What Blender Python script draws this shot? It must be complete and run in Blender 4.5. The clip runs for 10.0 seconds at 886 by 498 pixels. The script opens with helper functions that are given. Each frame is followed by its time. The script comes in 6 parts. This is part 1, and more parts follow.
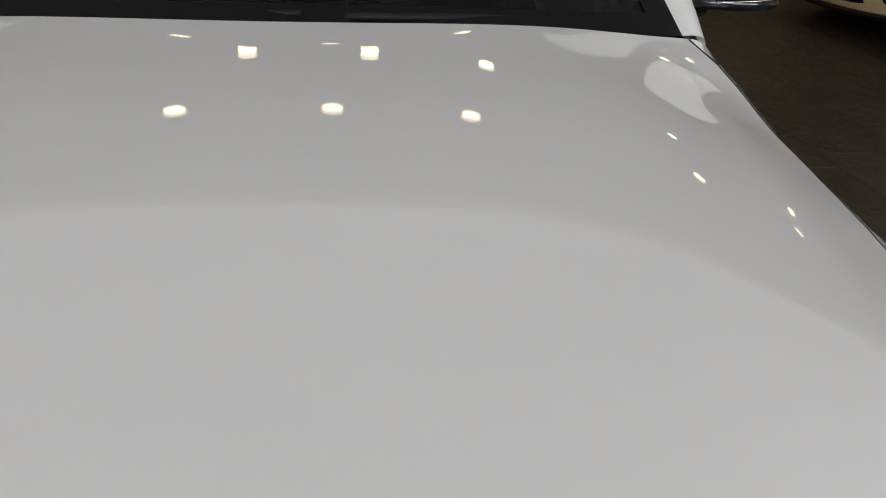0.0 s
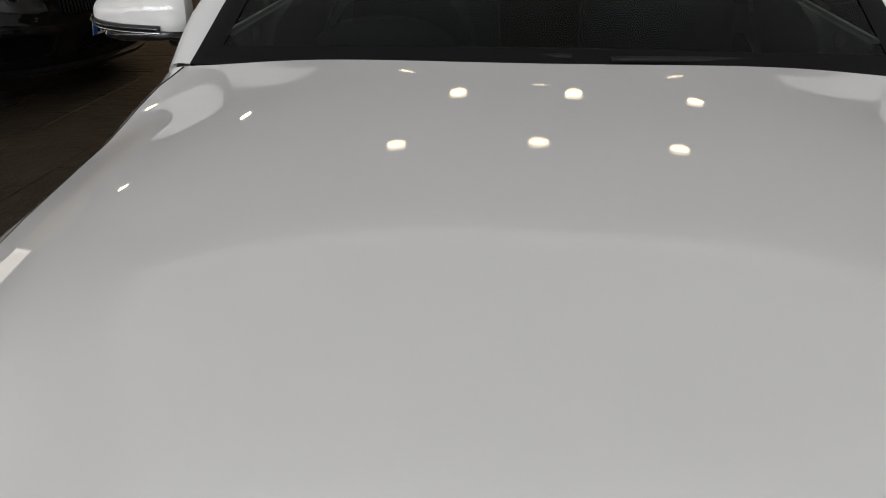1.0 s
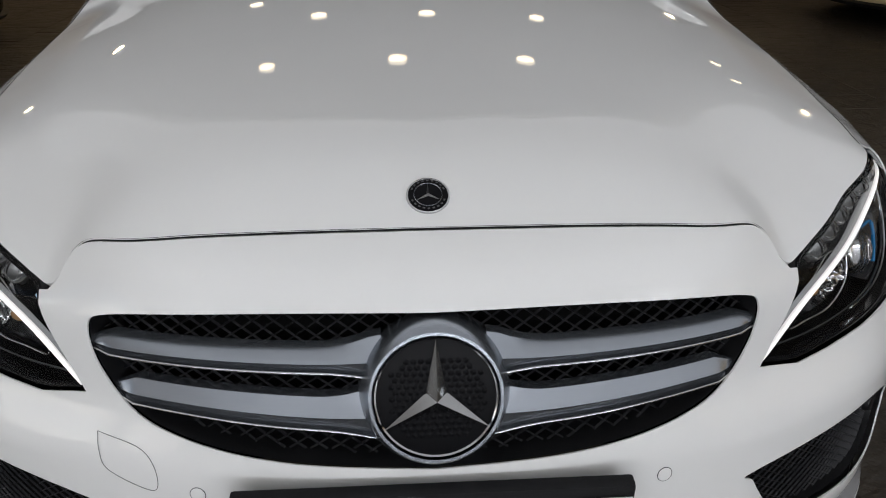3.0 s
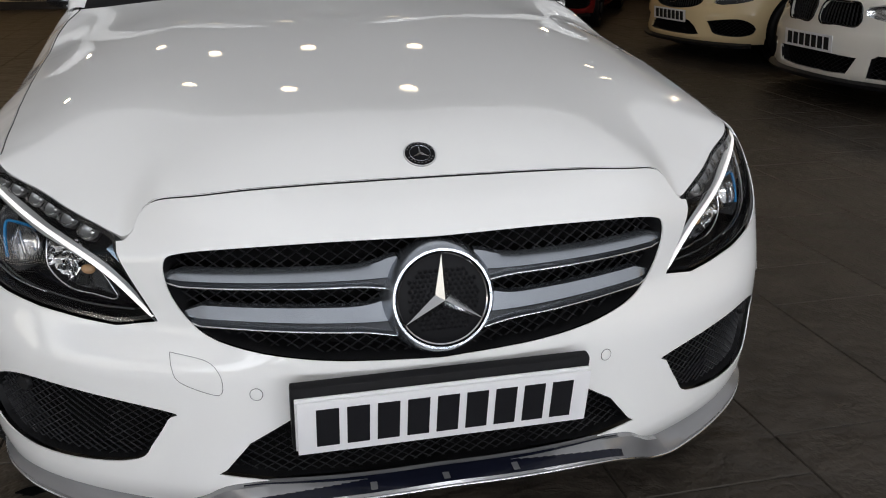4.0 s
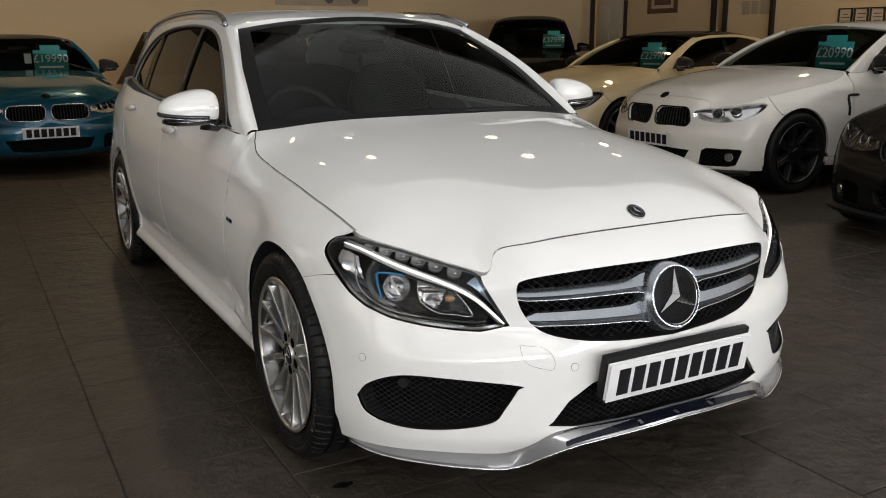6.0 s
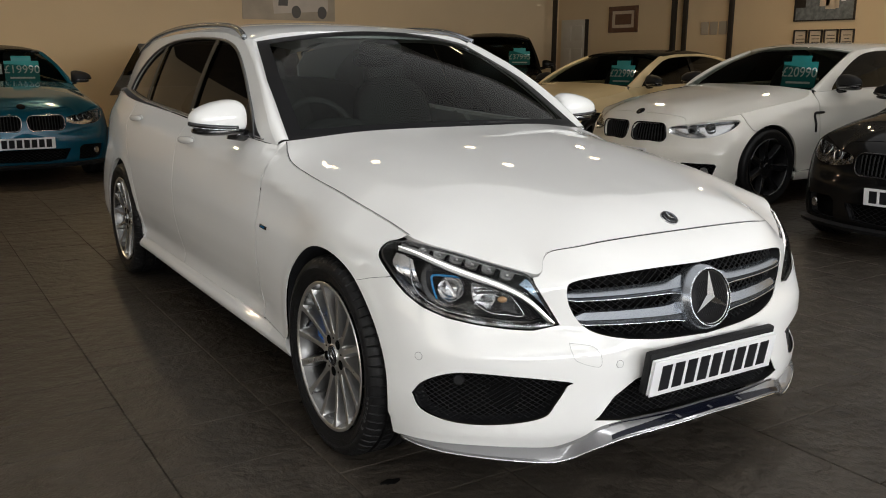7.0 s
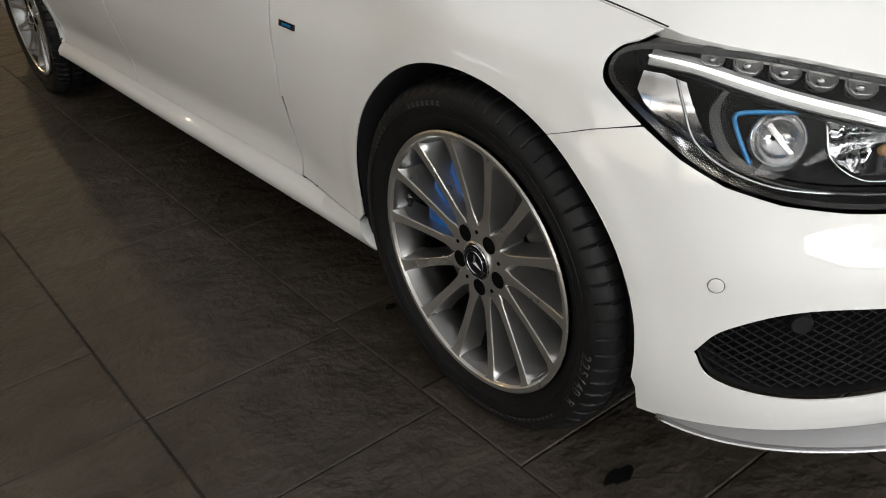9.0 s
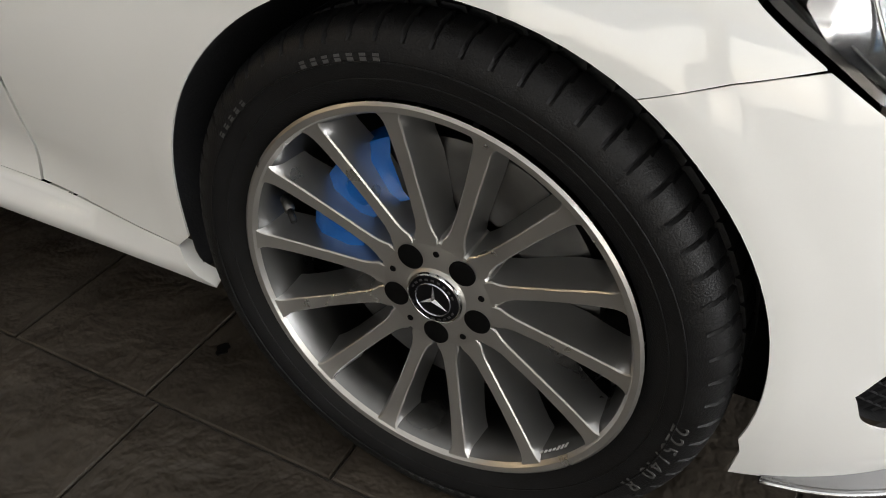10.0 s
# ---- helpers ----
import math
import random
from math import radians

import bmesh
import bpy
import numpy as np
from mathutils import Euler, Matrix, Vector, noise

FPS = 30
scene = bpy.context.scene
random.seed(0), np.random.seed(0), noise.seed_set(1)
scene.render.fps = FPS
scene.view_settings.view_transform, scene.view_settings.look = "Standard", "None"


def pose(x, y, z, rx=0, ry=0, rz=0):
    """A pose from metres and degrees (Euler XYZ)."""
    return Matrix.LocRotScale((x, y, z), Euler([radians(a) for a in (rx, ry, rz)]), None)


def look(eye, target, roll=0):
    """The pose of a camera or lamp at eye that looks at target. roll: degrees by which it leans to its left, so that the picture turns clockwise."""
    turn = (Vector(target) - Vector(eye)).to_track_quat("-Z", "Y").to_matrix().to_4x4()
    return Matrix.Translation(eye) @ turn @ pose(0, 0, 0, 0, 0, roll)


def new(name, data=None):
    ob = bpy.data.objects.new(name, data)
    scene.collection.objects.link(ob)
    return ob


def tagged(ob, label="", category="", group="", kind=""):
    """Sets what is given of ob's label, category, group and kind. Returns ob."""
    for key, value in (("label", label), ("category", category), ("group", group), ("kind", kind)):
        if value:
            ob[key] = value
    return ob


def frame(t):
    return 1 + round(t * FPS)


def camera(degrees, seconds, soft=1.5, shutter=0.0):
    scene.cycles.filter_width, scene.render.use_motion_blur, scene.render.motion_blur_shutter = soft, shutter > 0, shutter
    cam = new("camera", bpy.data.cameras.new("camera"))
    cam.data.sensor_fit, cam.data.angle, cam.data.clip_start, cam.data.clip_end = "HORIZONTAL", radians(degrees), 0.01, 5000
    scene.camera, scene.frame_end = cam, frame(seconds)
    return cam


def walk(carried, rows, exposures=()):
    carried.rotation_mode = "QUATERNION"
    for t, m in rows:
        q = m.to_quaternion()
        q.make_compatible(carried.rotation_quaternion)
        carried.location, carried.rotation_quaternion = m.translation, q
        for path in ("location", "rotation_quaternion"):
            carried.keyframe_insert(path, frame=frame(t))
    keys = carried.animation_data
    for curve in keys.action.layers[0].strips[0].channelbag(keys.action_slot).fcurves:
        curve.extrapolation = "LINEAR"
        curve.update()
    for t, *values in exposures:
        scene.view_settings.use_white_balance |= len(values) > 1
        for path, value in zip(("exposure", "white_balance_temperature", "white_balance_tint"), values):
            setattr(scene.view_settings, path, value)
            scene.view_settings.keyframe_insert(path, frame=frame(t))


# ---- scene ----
PATH = [
    (0.0, (0.119, -0.043, 1.263), (0.337, 1.75, 0.404), 2.4),
    (0.5, (0.026, -0.152, 1.308), (0.042, 1.641, 0.423), 1.0),
    (1.0, (-0.03, -0.256, 1.3), (-0.209, 1.577, 0.519), -0.1),
    (1.5, (-0.071, -0.343, 1.248), (-0.325, 1.487, 0.482), -1.4),
    (2.0, (-0.092, -0.4, 1.197), (-0.402, 1.401, 0.386), -2.4),
    (2.5, (-0.059, -0.665, 1.207), (-0.294, 1.143, 0.385), -1.2),
    (2.7, (-0.056, -0.774, 1.206), (-0.133, 1.046, 0.382), -0.4),
    (3.8, (-0.211, -1.245, 1.175), (0.17, 0.59, 0.477), 0.2),
    (4.0, (-0.322, -1.308, 1.173), (0.12, 0.516, 0.482), 0.1),
    (4.5, (-0.673, -1.444, 1.195), (-0.099, 0.353, 0.531), -0.1),
    (5.0, (-1.03, -1.539, 1.218), (-0.336, 0.257, 0.675), -0.3),
    (5.5, (-1.393, -1.596, 1.242), (-0.539, 0.145, 0.754), -0.4),
    (6.0, (-1.694, -1.705, 1.271), (-0.752, -0.003, 0.808), -0.3),
    (7.5, (-2.028, -1.564, 1.245), (-0.95, 0.066, 0.816), -0.1),
    (8.0, (-1.915, -1.157, 1.195), (-0.865, 0.401, 0.507), -0.4),
    (8.5, (-1.803, -0.68, 1.151), (-0.796, 0.808, 0.272), -1.3),
    (9.0, (-1.681, -0.261, 1.091), (-0.669, 1.165, 0.119), -5.1),
    (9.5, (-1.605, 0.102, 1.011), (-0.407, 1.251, -0.104), -4.6),
    (10.0, (-1.514, 0.421, 0.95), (-0.113, 1.187, -0.254), -0.9),
]
cam = camera(53.8, 10.0, 1.0)
walk(cam, [(t, look(eye, target, roll)) for t, eye, target, roll in PATH],
     [(0, -.46, 6600, 12), (1, -.52, 6600, 12), (2, -.48, 6540, 12), (2.6, -.62, 6460, 12), (4, -.32, 6420, 12), (4.5, -.25, 6460, 12), (5.5, -.1, 6680, 11), (6, -.02, 6740, 11),
      (7.5, .12, 6700, 10), (8.5, .12, 6720, 10), (9.2, .38, 6800, 10), (9.5, .52, 6820, 10), (9.8, .56, 6820, 10), (10, .56, 6820, 10)])
# ---- world, lights, exposure ----
world = bpy.data.worlds.new("world")
scene.world = world
world.use_nodes = True
_nt = world.node_tree
_sky = _nt.nodes.new("ShaderNodeTexSky")
_sky.sky_type = "NISHITA"
_sky.sun_disc = False
_sky.sun_elevation, _sky.sun_rotation = radians(38), radians(200)
_nt.links.new(_sky.outputs[0], _nt.nodes["Background"].inputs[0])
_nt.nodes["Background"].inputs[1].default_value = .12
# daylight through the glazed front, bay by bay
BAYS = [(-5.4, 2.6), (-1.9, 3.4), (1.9, 3.4), (5.7, 3.4)]
for _x, _w in BAYS:
    _l = bpy.data.lights.new("window_daylight", "AREA")
    _l.shape, _l.size, _l.size_y, _l.energy, _l.color = "RECTANGLE", _w - .1, 2.6, 80 * _w * (.55 if _x < -4 else 1.3 if _x > 1 else 1.1), (.93, .96, 1.0)
    new("window_daylight", _l).matrix_world = look((_x, -8.32, 1.62), (_x, 0, 14.0))
SIDE_BAYS = [(-6.6, 2.6), (-3.3, 3.0), (.2, 3.0), (5.6, 3.2)]
for _y, _w in SIDE_BAYS:
    _l = bpy.data.lights.new("window_daylight", "AREA")
    _l.shape, _l.size, _l.size_y, _l.energy, _l.color = "RECTANGLE", _w - .1, 1.7, 9 * _w, (1.0, .94, .85)
    new("window_daylight", _l).matrix_world = look((-7.0 + .06, _y, 1.2), (0, _y, 1.2))
# area lamp for an unseen rooflight over the hall's front, assumed from bonnet reflections
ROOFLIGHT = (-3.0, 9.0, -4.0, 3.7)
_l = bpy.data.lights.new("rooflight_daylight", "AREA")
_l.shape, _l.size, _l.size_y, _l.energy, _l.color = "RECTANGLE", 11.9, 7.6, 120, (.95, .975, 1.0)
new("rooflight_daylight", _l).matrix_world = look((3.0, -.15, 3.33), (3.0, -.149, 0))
# warm round ceiling lamps; those farthest off are assumed, to light the hall's back
SPOTS = [(-1.02, 5.14), (.06, 5.18), (1.1, 5.18), (3.8, 5.75), (-.64, 6.42), (.36, 6.42), (1.42, 6.42), (-1.35, 7.1), (-3.3, 7.2), (4.0, 6.9), (5.8, 6.4), (6.6, 7.6), (8.6, 6.2), (-5.4, 7.4), (.1, 9.6), (4.6, 10.2), (-3.0, 9.8)]
CEIL_BACK = 3.5
for _x, _y in SPOTS:
    _l = bpy.data.lights.new("ceiling_lamp", "AREA")
    _l.shape, _l.size, _l.energy, _l.color = "DISK", .15, .5 if _y < 8 and -3 < _x < 6 else (30 if _y > 9 and _x < 2 else 12 if _x < 0 else 16), (1.0, .75, .45)
    new("ceiling_lamp", _l).matrix_world = look((_x, _y, CEIL_BACK - .05), (_x, _y + .001, 0))
# ---- materials ----
def material(name, color, rough=.5, metal=0.0, coat=0.0, var=0.0, scale=8.0, bump=0.0, bscale=60.0, ior=1.5, coat_rough=.03):
    """A surface with a slow and a fine variation of its colour, gloss and relief."""
    m = bpy.data.materials.new(name)
    m.use_nodes = True
    nt = m.node_tree
    p = nt.nodes["Principled BSDF"]
    p.inputs["Base Color"].default_value = (*color, 1)
    p.inputs["Roughness"].default_value = rough
    p.inputs["Metallic"].default_value = metal
    p.inputs["Coat Weight"].default_value = coat
    p.inputs["Coat Roughness"].default_value = coat_rough
    p.inputs["IOR"].default_value = ior
    if var or bump:
        tc = nt.nodes.new("ShaderNodeTexCoord")
        n1 = nt.nodes.new("ShaderNodeTexNoise")
        n1.inputs["Scale"].default_value, n1.inputs["Detail"].default_value = scale, 6
        n2 = nt.nodes.new("ShaderNodeTexNoise")
        n2.inputs["Scale"].default_value, n2.inputs["Detail"].default_value = bscale, 4
        nt.links.new(tc.outputs["Object"], n1.inputs["Vector"])
        nt.links.new(tc.outputs["Object"], n2.inputs["Vector"])
    if var:
        mix = nt.nodes.new("ShaderNodeMix")
        mix.data_type = "RGBA"
        mix.inputs[6].default_value = (*[max(0, c * (1 - var)) for c in color], 1)
        mix.inputs[7].default_value = (*[min(1, c * (1 + var)) for c in color], 1)
        add = nt.nodes.new("ShaderNodeMath")
        add.operation = "MULTIPLY_ADD"
        add.inputs[1].default_value = .3
        nt.links.new(n2.outputs["Fac"], add.inputs[0])
        sub = nt.nodes.new("ShaderNodeMath")
        sub.operation = "MULTIPLY_ADD"
        sub.inputs[1].default_value, sub.inputs[2].default_value = 1.6, -.45
        nt.links.new(n1.outputs["Fac"], sub.inputs[0])
        nt.links.new(sub.outputs[0], add.inputs[2])
        nt.links.new(add.outputs[0], mix.inputs[0])
        nt.links.new(mix.outputs[2], p.inputs["Base Color"])
        rr = nt.nodes.new("ShaderNodeMapRange")
        rr.inputs[3].default_value, rr.inputs[4].default_value = max(0, rough * (1 - var)), min(1, rough * (1 + var))
        nt.links.new(n1.outputs["Fac"], rr.inputs[0])
        nt.links.new(rr.outputs[0], p.inputs["Roughness"])
    if bump:
        b = nt.nodes.new("ShaderNodeBump")
        b.inputs["Strength"].default_value, b.inputs["Distance"].default_value = bump, .004
        nt.links.new(n2.outputs["Fac"], b.inputs["Height"])
        nt.links.new(b.outputs[0], p.inputs["Normal"])
    return m


def glass(name, color, rough=.0, clear=.8, ior=1.5):
    """Clear or tinted pane: sees through straight, mirrors by angle."""
    m = bpy.data.materials.new(name)
    m.use_nodes = True
    nt = m.node_tree
    nt.nodes.remove(nt.nodes["Principled BSDF"])
    t = nt.nodes.new("ShaderNodeBsdfTransparent")
    t.inputs[0].default_value = (*[c * clear for c in color], 1)
    g = nt.nodes.new("ShaderNodeBsdfGlossy")
    g.inputs["Roughness"].default_value = rough
    f = nt.nodes.new("ShaderNodeFresnel")
    f.inputs[0].default_value = ior
    mix = nt.nodes.new("ShaderNodeMixShader")
    nt.links.new(f.outputs[0], mix.inputs[0])
    nt.links.new(t.outputs[0], mix.inputs[1])
    nt.links.new(g.outputs[0], mix.inputs[2])
    nt.links.new(mix.outputs[0], nt.nodes["Material Output"].inputs[0])
    return m


def glow(name, color, strength):
    m = bpy.data.materials.new(name)
    m.use_nodes = True
    p = m.node_tree.nodes["Principled BSDF"]
    p.inputs["Base Color"].default_value = (*color, 1)
    p.inputs["Emission Color"].default_value = (*color, 1)
    p.inputs["Emission Strength"].default_value = strength
    return m


def car_paint(name, color, metal=0.0):
    """Lacquered paint: a dull base under a clear, sharp coat."""
    m = material(name, color, .7 if not metal else .35, metal, 1.0, .015, 2.5, .012, 900, 1.5, .015)
    m.node_tree.nodes["Principled BSDF"].inputs["Specular IOR Level"].default_value = .1
    m.node_tree.nodes["Principled BSDF"].inputs["Coat IOR"].default_value = 1.62
    return m


WHITE = car_paint("white_paint", (.80, .80, .785))
BLACK_GLOSS = material("black_gloss_trim", (.008, .008, .009), .12, 0, .6, .1)
BLACK = material("black_plastic", (.012, .012, .013), .5, 0, 0, .25, 30, .15, 400)
LINER = material("wheel_liner_felt", (.022, .024, .028), .75, 0, 0, .3, 20, .3, 200)
# puts the dark of deep cavities into the colour; no gloss
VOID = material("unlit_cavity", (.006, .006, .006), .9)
RUBBER = material("tyre_rubber", (.010, .010, .0105), .4, 0, 0, .3, 25, .25, 500)
RUBBER_MARK = material("raised_rubber_print", (.07, .07, .07), .5)
CHROME = material("chrome", (.6, .61, .62), .14, 1.0, 0, .05, 20)
SATIN = material("satin_silver", (.40, .43, .475), .24, .9, 0, .06, 14, .04, 700)
ALLOY = material("machined_alloy", (.63, .62, .6), .28, .88, .3, .08, 10, .06, 900)
ALLOY_GREY = material("grey_painted_alloy", (.13, .13, .134), .36, .8, .25, .08, 12)
STEEL = material("brake_steel", (.15, .148, .145), .4, 1.0, 0, .2, 40)
BLUE_CALIPER = material("blue_caliper_paint", (.003, .12, .46), .3, .1, .5, .1, 20)
GLASS = glass("windscreen_glass", (.70, .84, .77), 0, .5, 1.24)
TINT = glass("privacy_glass", (.25, .24, .23), 0, .35)
LENS = glass("clear_lens", (1, 1, 1), 0, .95, 1.34)
LAMP_SILVER = material("lamp_inner_silver", (.42, .43, .43), .35, .6, 0, .05)
LAMP_GREY = material("lamp_housing_grey", (.05, .052, .055), .25, .3, .4, .1)
REFLECTOR = material("lamp_reflector", (.75, .76, .78), .16, 1.0, 0, .05)
BLUE_TRIM = material("blue_lamp_trim", (.015, .2, .45), .2, .3, .5)
# the blue of reflected sky is put into this chrome's colour
SKY_BLUE_CHROME = material("chrome_with_sky_blue", (.38, .52, .68), .16, 1.0, 0, .05)
AMBER = material("amber_bulb", (.4, .24, .12), .2, 0, .5)
DRL = glow("daytime_strip", (1, .98, .95), 1.1)
PLATE_WHITE = material("plate_white", (.82, .82, .83), .3, 0, .4, .02)
INK = material("plate_black", (.012, .012, .014), .4)
LEATHER = material("dark_leather", (.03, .03, .029), .5, 0, 0, .2, 20, .2, 200)
INTERIOR = material("cabin_plastic", (.022, .023, .023), .6, 0, 0, .2, 10, .1, 200)
GREY_SKIRT = material("grey_splitter_paint", (.22, .22, .225), .2, .3, .8, .05)
SKIRT_GLOSS = material("dark_gloss_splitter", (.006, .007, .014), .12, 0, .15, .1)
EMBLEM_BLACK = material("emblem_black", (.004, .004, .005), .45)
BARREL = material("bright_silver_barrel", (.19, .19, .188), .28, 1.0, 0, .1, 9)
FLANK = material("silver_painted_flank", (.5, .5, .5), .28, .9, .3, .08, 12)
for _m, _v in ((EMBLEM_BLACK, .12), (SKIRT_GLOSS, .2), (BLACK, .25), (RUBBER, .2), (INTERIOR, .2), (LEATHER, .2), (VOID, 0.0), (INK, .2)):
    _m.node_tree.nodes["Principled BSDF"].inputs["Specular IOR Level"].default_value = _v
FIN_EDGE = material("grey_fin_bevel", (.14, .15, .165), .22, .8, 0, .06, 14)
MESH = material("dark_mesh_plastic", (.028, .028, .03), .28, 0, 0, .1)
# ---- builders ----
from mathutils.geometry import delaunay_2d_cdt


def inside(points, loop):
    """Which points lie in a closed loop."""
    p, a = np.asarray(points, float), np.asarray(loop, float)
    b = np.roll(a, -1, axis=0)
    x, y = p[:, :1], p[:, 1:]
    over = (a[:, 1] > y) != (b[:, 1] > y)
    with np.errstate(divide="ignore", invalid="ignore"):
        cut = a[:, 0] + (y - a[:, 1]) * (b[:, 0] - a[:, 0]) / (b[:, 1] - a[:, 1])
    return ((over & (x < cut)).sum(1) % 2) == 1


def fill_in(loop, step):
    """The loop with points no further apart than step."""
    a = np.asarray(loop, float)
    out = []
    for p, q in zip(a, np.roll(a, -1, axis=0)):
        n = max(1, int(np.ceil(np.hypot(*(q - p)) / step)))
        out += [p + (q - p) * k / n for k in range(n)]
    return np.array(out)


def link(name, verts, faces, mat, parent=None, label="", normals=None, smooth=True, slots=None):
    me = bpy.data.meshes.new(name)
    me.from_pydata([tuple(v) for v in np.asarray(verts, float)], [], [tuple(int(i) for i in f) for f in faces])
    for m in (mat if isinstance(mat, (list, tuple)) else [mat]):
        me.materials.append(m)
    me.polygons.foreach_set("use_smooth", [smooth] * len(me.polygons))
    if slots is not None:
        me.polygons.foreach_set("material_index", [int(i) for i in slots])
    if normals is not None:
        me.normals_split_custom_set_from_vertices([tuple(n) for n in normals])
    me.update()
    ob = new(name, me)
    if parent is not None:
        ob.parent = parent
    if label:
        tagged(ob, label)
    return ob


def part(name, bm, mat, parent=None, label="", smooth=True):
    me = bpy.data.meshes.new(name)
    bm.to_mesh(me)
    bm.free()
    for m in (mat if isinstance(mat, (list, tuple)) else [mat]):
        me.materials.append(m)
    me.polygons.foreach_set("use_smooth", [smooth] * len(me.polygons))
    if smooth:
        me.set_sharp_from_angle(angle=radians(35))
    ob = new(name, me)
    if parent is not None:
        ob.parent = parent
    if label:
        tagged(ob, label)
    return ob


def outward(p):
    c = np.stack([0 * p[:, 0], np.clip(p[:, 1], 1.0, 3.7), 0 * p[:, 0] + .6], 1)
    return p - c


def panel(name, f, loops, mat, parent, step=.02, lip=.014, facing=outward, label=""):
    """A sheet of the surface f(a, b), cut to the first loop, with the other loops as holes, and a lip turned inwards along its edges."""
    loops = [fill_in(l, step) for l in loops]
    lo, hi = loops[0].min(0), loops[0].max(0)
    gx, gy = np.meshgrid(np.arange(lo[0] + step / 2, hi[0], step), np.arange(lo[1] + step / 2, hi[1], step))
    g = np.stack([gx.ravel(), gy.ravel()], 1)
    ring = np.vstack(loops)
    if len(g):
        keep = inside(g, loops[0])
        for l in loops[1:]:
            keep &= ~inside(g, l)
        g = g[keep]
    if len(g):
        near = np.concatenate([np.sqrt(((c[:, None] - ring) ** 2).sum(-1)).min(1) for c in np.array_split(g, max(1, len(g) // 400))])
        g = g[near > .45 * step]
    pts = np.vstack([ring, g])
    edges, at = [], 0
    for l in loops:
        edges += [(at + i, at + (i + 1) % len(l)) for i in range(len(l))]
        at += len(l)
    v, e, tri, *_ = delaunay_2d_cdt([Vector(p) for p in pts], edges, [], 0, 1e-7)
    v = np.array([tuple(p) for p in v])
    tri = np.array([t for t in tri if len(t) == 3])
    mid = v[tri].mean(1)
    keep = inside(mid, loops[0])
    for l in loops[1:]:
        keep &= ~inside(mid, l)
    tri = tri[keep]
    e = 2e-3
    p = f(v[:, 0], v[:, 1])
    n = np.cross(f(v[:, 0] + e, v[:, 1]) - f(v[:, 0] - e, v[:, 1]), f(v[:, 0], v[:, 1] + e) - f(v[:, 0], v[:, 1] - e))
    n /= np.maximum(np.linalg.norm(n, axis=1), 1e-12)[:, None]
    n *= np.where((n * facing(p)).sum(1) < 0, -1, 1)[:, None]
    fn = np.cross(p[tri[:, 1]] - p[tri[:, 0]], p[tri[:, 2]] - p[tri[:, 0]])
    flip = (fn * n[tri[:, 0]]).sum(1) < 0
    tri[flip] = tri[flip][:, ::-1]
    faces, verts, norms = [tuple(t) for t in tri], [p], [n]
    if lip:
        count = {}
        for t in tri:
            for a, b in ((t[0], t[1]), (t[1], t[2]), (t[2], t[0])):
                count[(a, b)] = count.get((a, b), 0) + 1
        rim = [(a, b) for (a, b) in count if (b, a) not in count]
        idx = sorted({i for ab in rim for i in ab})
        pos = {i: k for k, i in enumerate(idx)}
        base = len(p)
        side_n = np.zeros((len(idx), 3))
        for a, b in rim:
            c = np.cross(p[b] - p[a], n[a])
            side_n[pos[a]] += c
            side_n[pos[b]] += c
        side_n /= np.maximum(np.linalg.norm(side_n, axis=1), 1e-12)[:, None]
        verts += [p[idx], p[idx] - n[idx] * lip]
        norms += [side_n, side_n]
        m = len(idx)
        faces += [(base + pos[a], base + m + pos[a], base + m + pos[b], base + pos[b]) for a, b in rim]
    return link(name, np.vstack(verts), faces, mat, parent, label, np.vstack(norms))


def sweep(name, path, radius, mat, parent=None, label="", sides=8, closed=False, flat=1.0, up=(0, 0, 1)):
    """A rod along a path; flat squeezes it along up; radius may vary along it."""
    p = np.asarray(path, float)
    n = len(p)
    r = np.broadcast_to(np.asarray(radius, float), (n,))
    t = np.roll(p, -1, axis=0) - np.roll(p, 1, axis=0) if closed else np.gradient(p, axis=0)
    t /= np.linalg.norm(t, axis=1)[:, None]
    a = np.cross(t, np.asarray(up, float))
    a /= np.maximum(np.linalg.norm(a, axis=1), 1e-9)[:, None]
    b = np.cross(a, t)
    w = np.linspace(0, 2 * np.pi, sides, endpoint=False)
    v = (p[:, None] + r[:, None, None] * (np.cos(w)[None, :, None] * a[:, None] + flat * np.sin(w)[None, :, None] * b[:, None])).reshape(-1, 3)
    faces = []
    for i in range(n if closed else n - 1):
        j = (i + 1) % n
        faces += [(i * sides + k, i * sides + (k + 1) % sides, j * sides + (k + 1) % sides, j * sides + k) for k in range(sides)]
    if not closed:
        faces += [tuple(range(sides))[::-1], tuple((n - 1) * sides + k for k in range(sides))]
    return link(name, v, faces, mat, parent, label)


def ribbon(name, rows, mat, parent=None, label="", smooth=True, closed=False):
    """A skin over rows of equally many points."""
    rows = [np.asarray(r, float) for r in rows]
    n, m = len(rows), len(rows[0])
    f = []
    for i in range(n if closed else n - 1):
        j = (i + 1) % n
        f += [(i * m + k, i * m + k + 1, j * m + k + 1, j * m + k) for k in range(m - 1)]
    ob = link(name, np.vstack(rows), f, mat, parent, label, None, smooth)
    if smooth:
        ob.data.set_sharp_from_angle(angle=radians(40))
    return ob


def lathe_rows(profile, seg, start=0.0, turn=2 * np.pi):
    """Rows of points for a profile of (radius, x) turned round the x axis."""
    pr = np.asarray(profile, float)
    full = abs(turn - 2 * np.pi) < 1e-6
    w = start + np.linspace(0, turn, seg, endpoint=not full)
    return [np.stack([pr[:, 1], pr[:, 0] * np.cos(a), pr[:, 0] * np.sin(a)], 1) for a in w], full


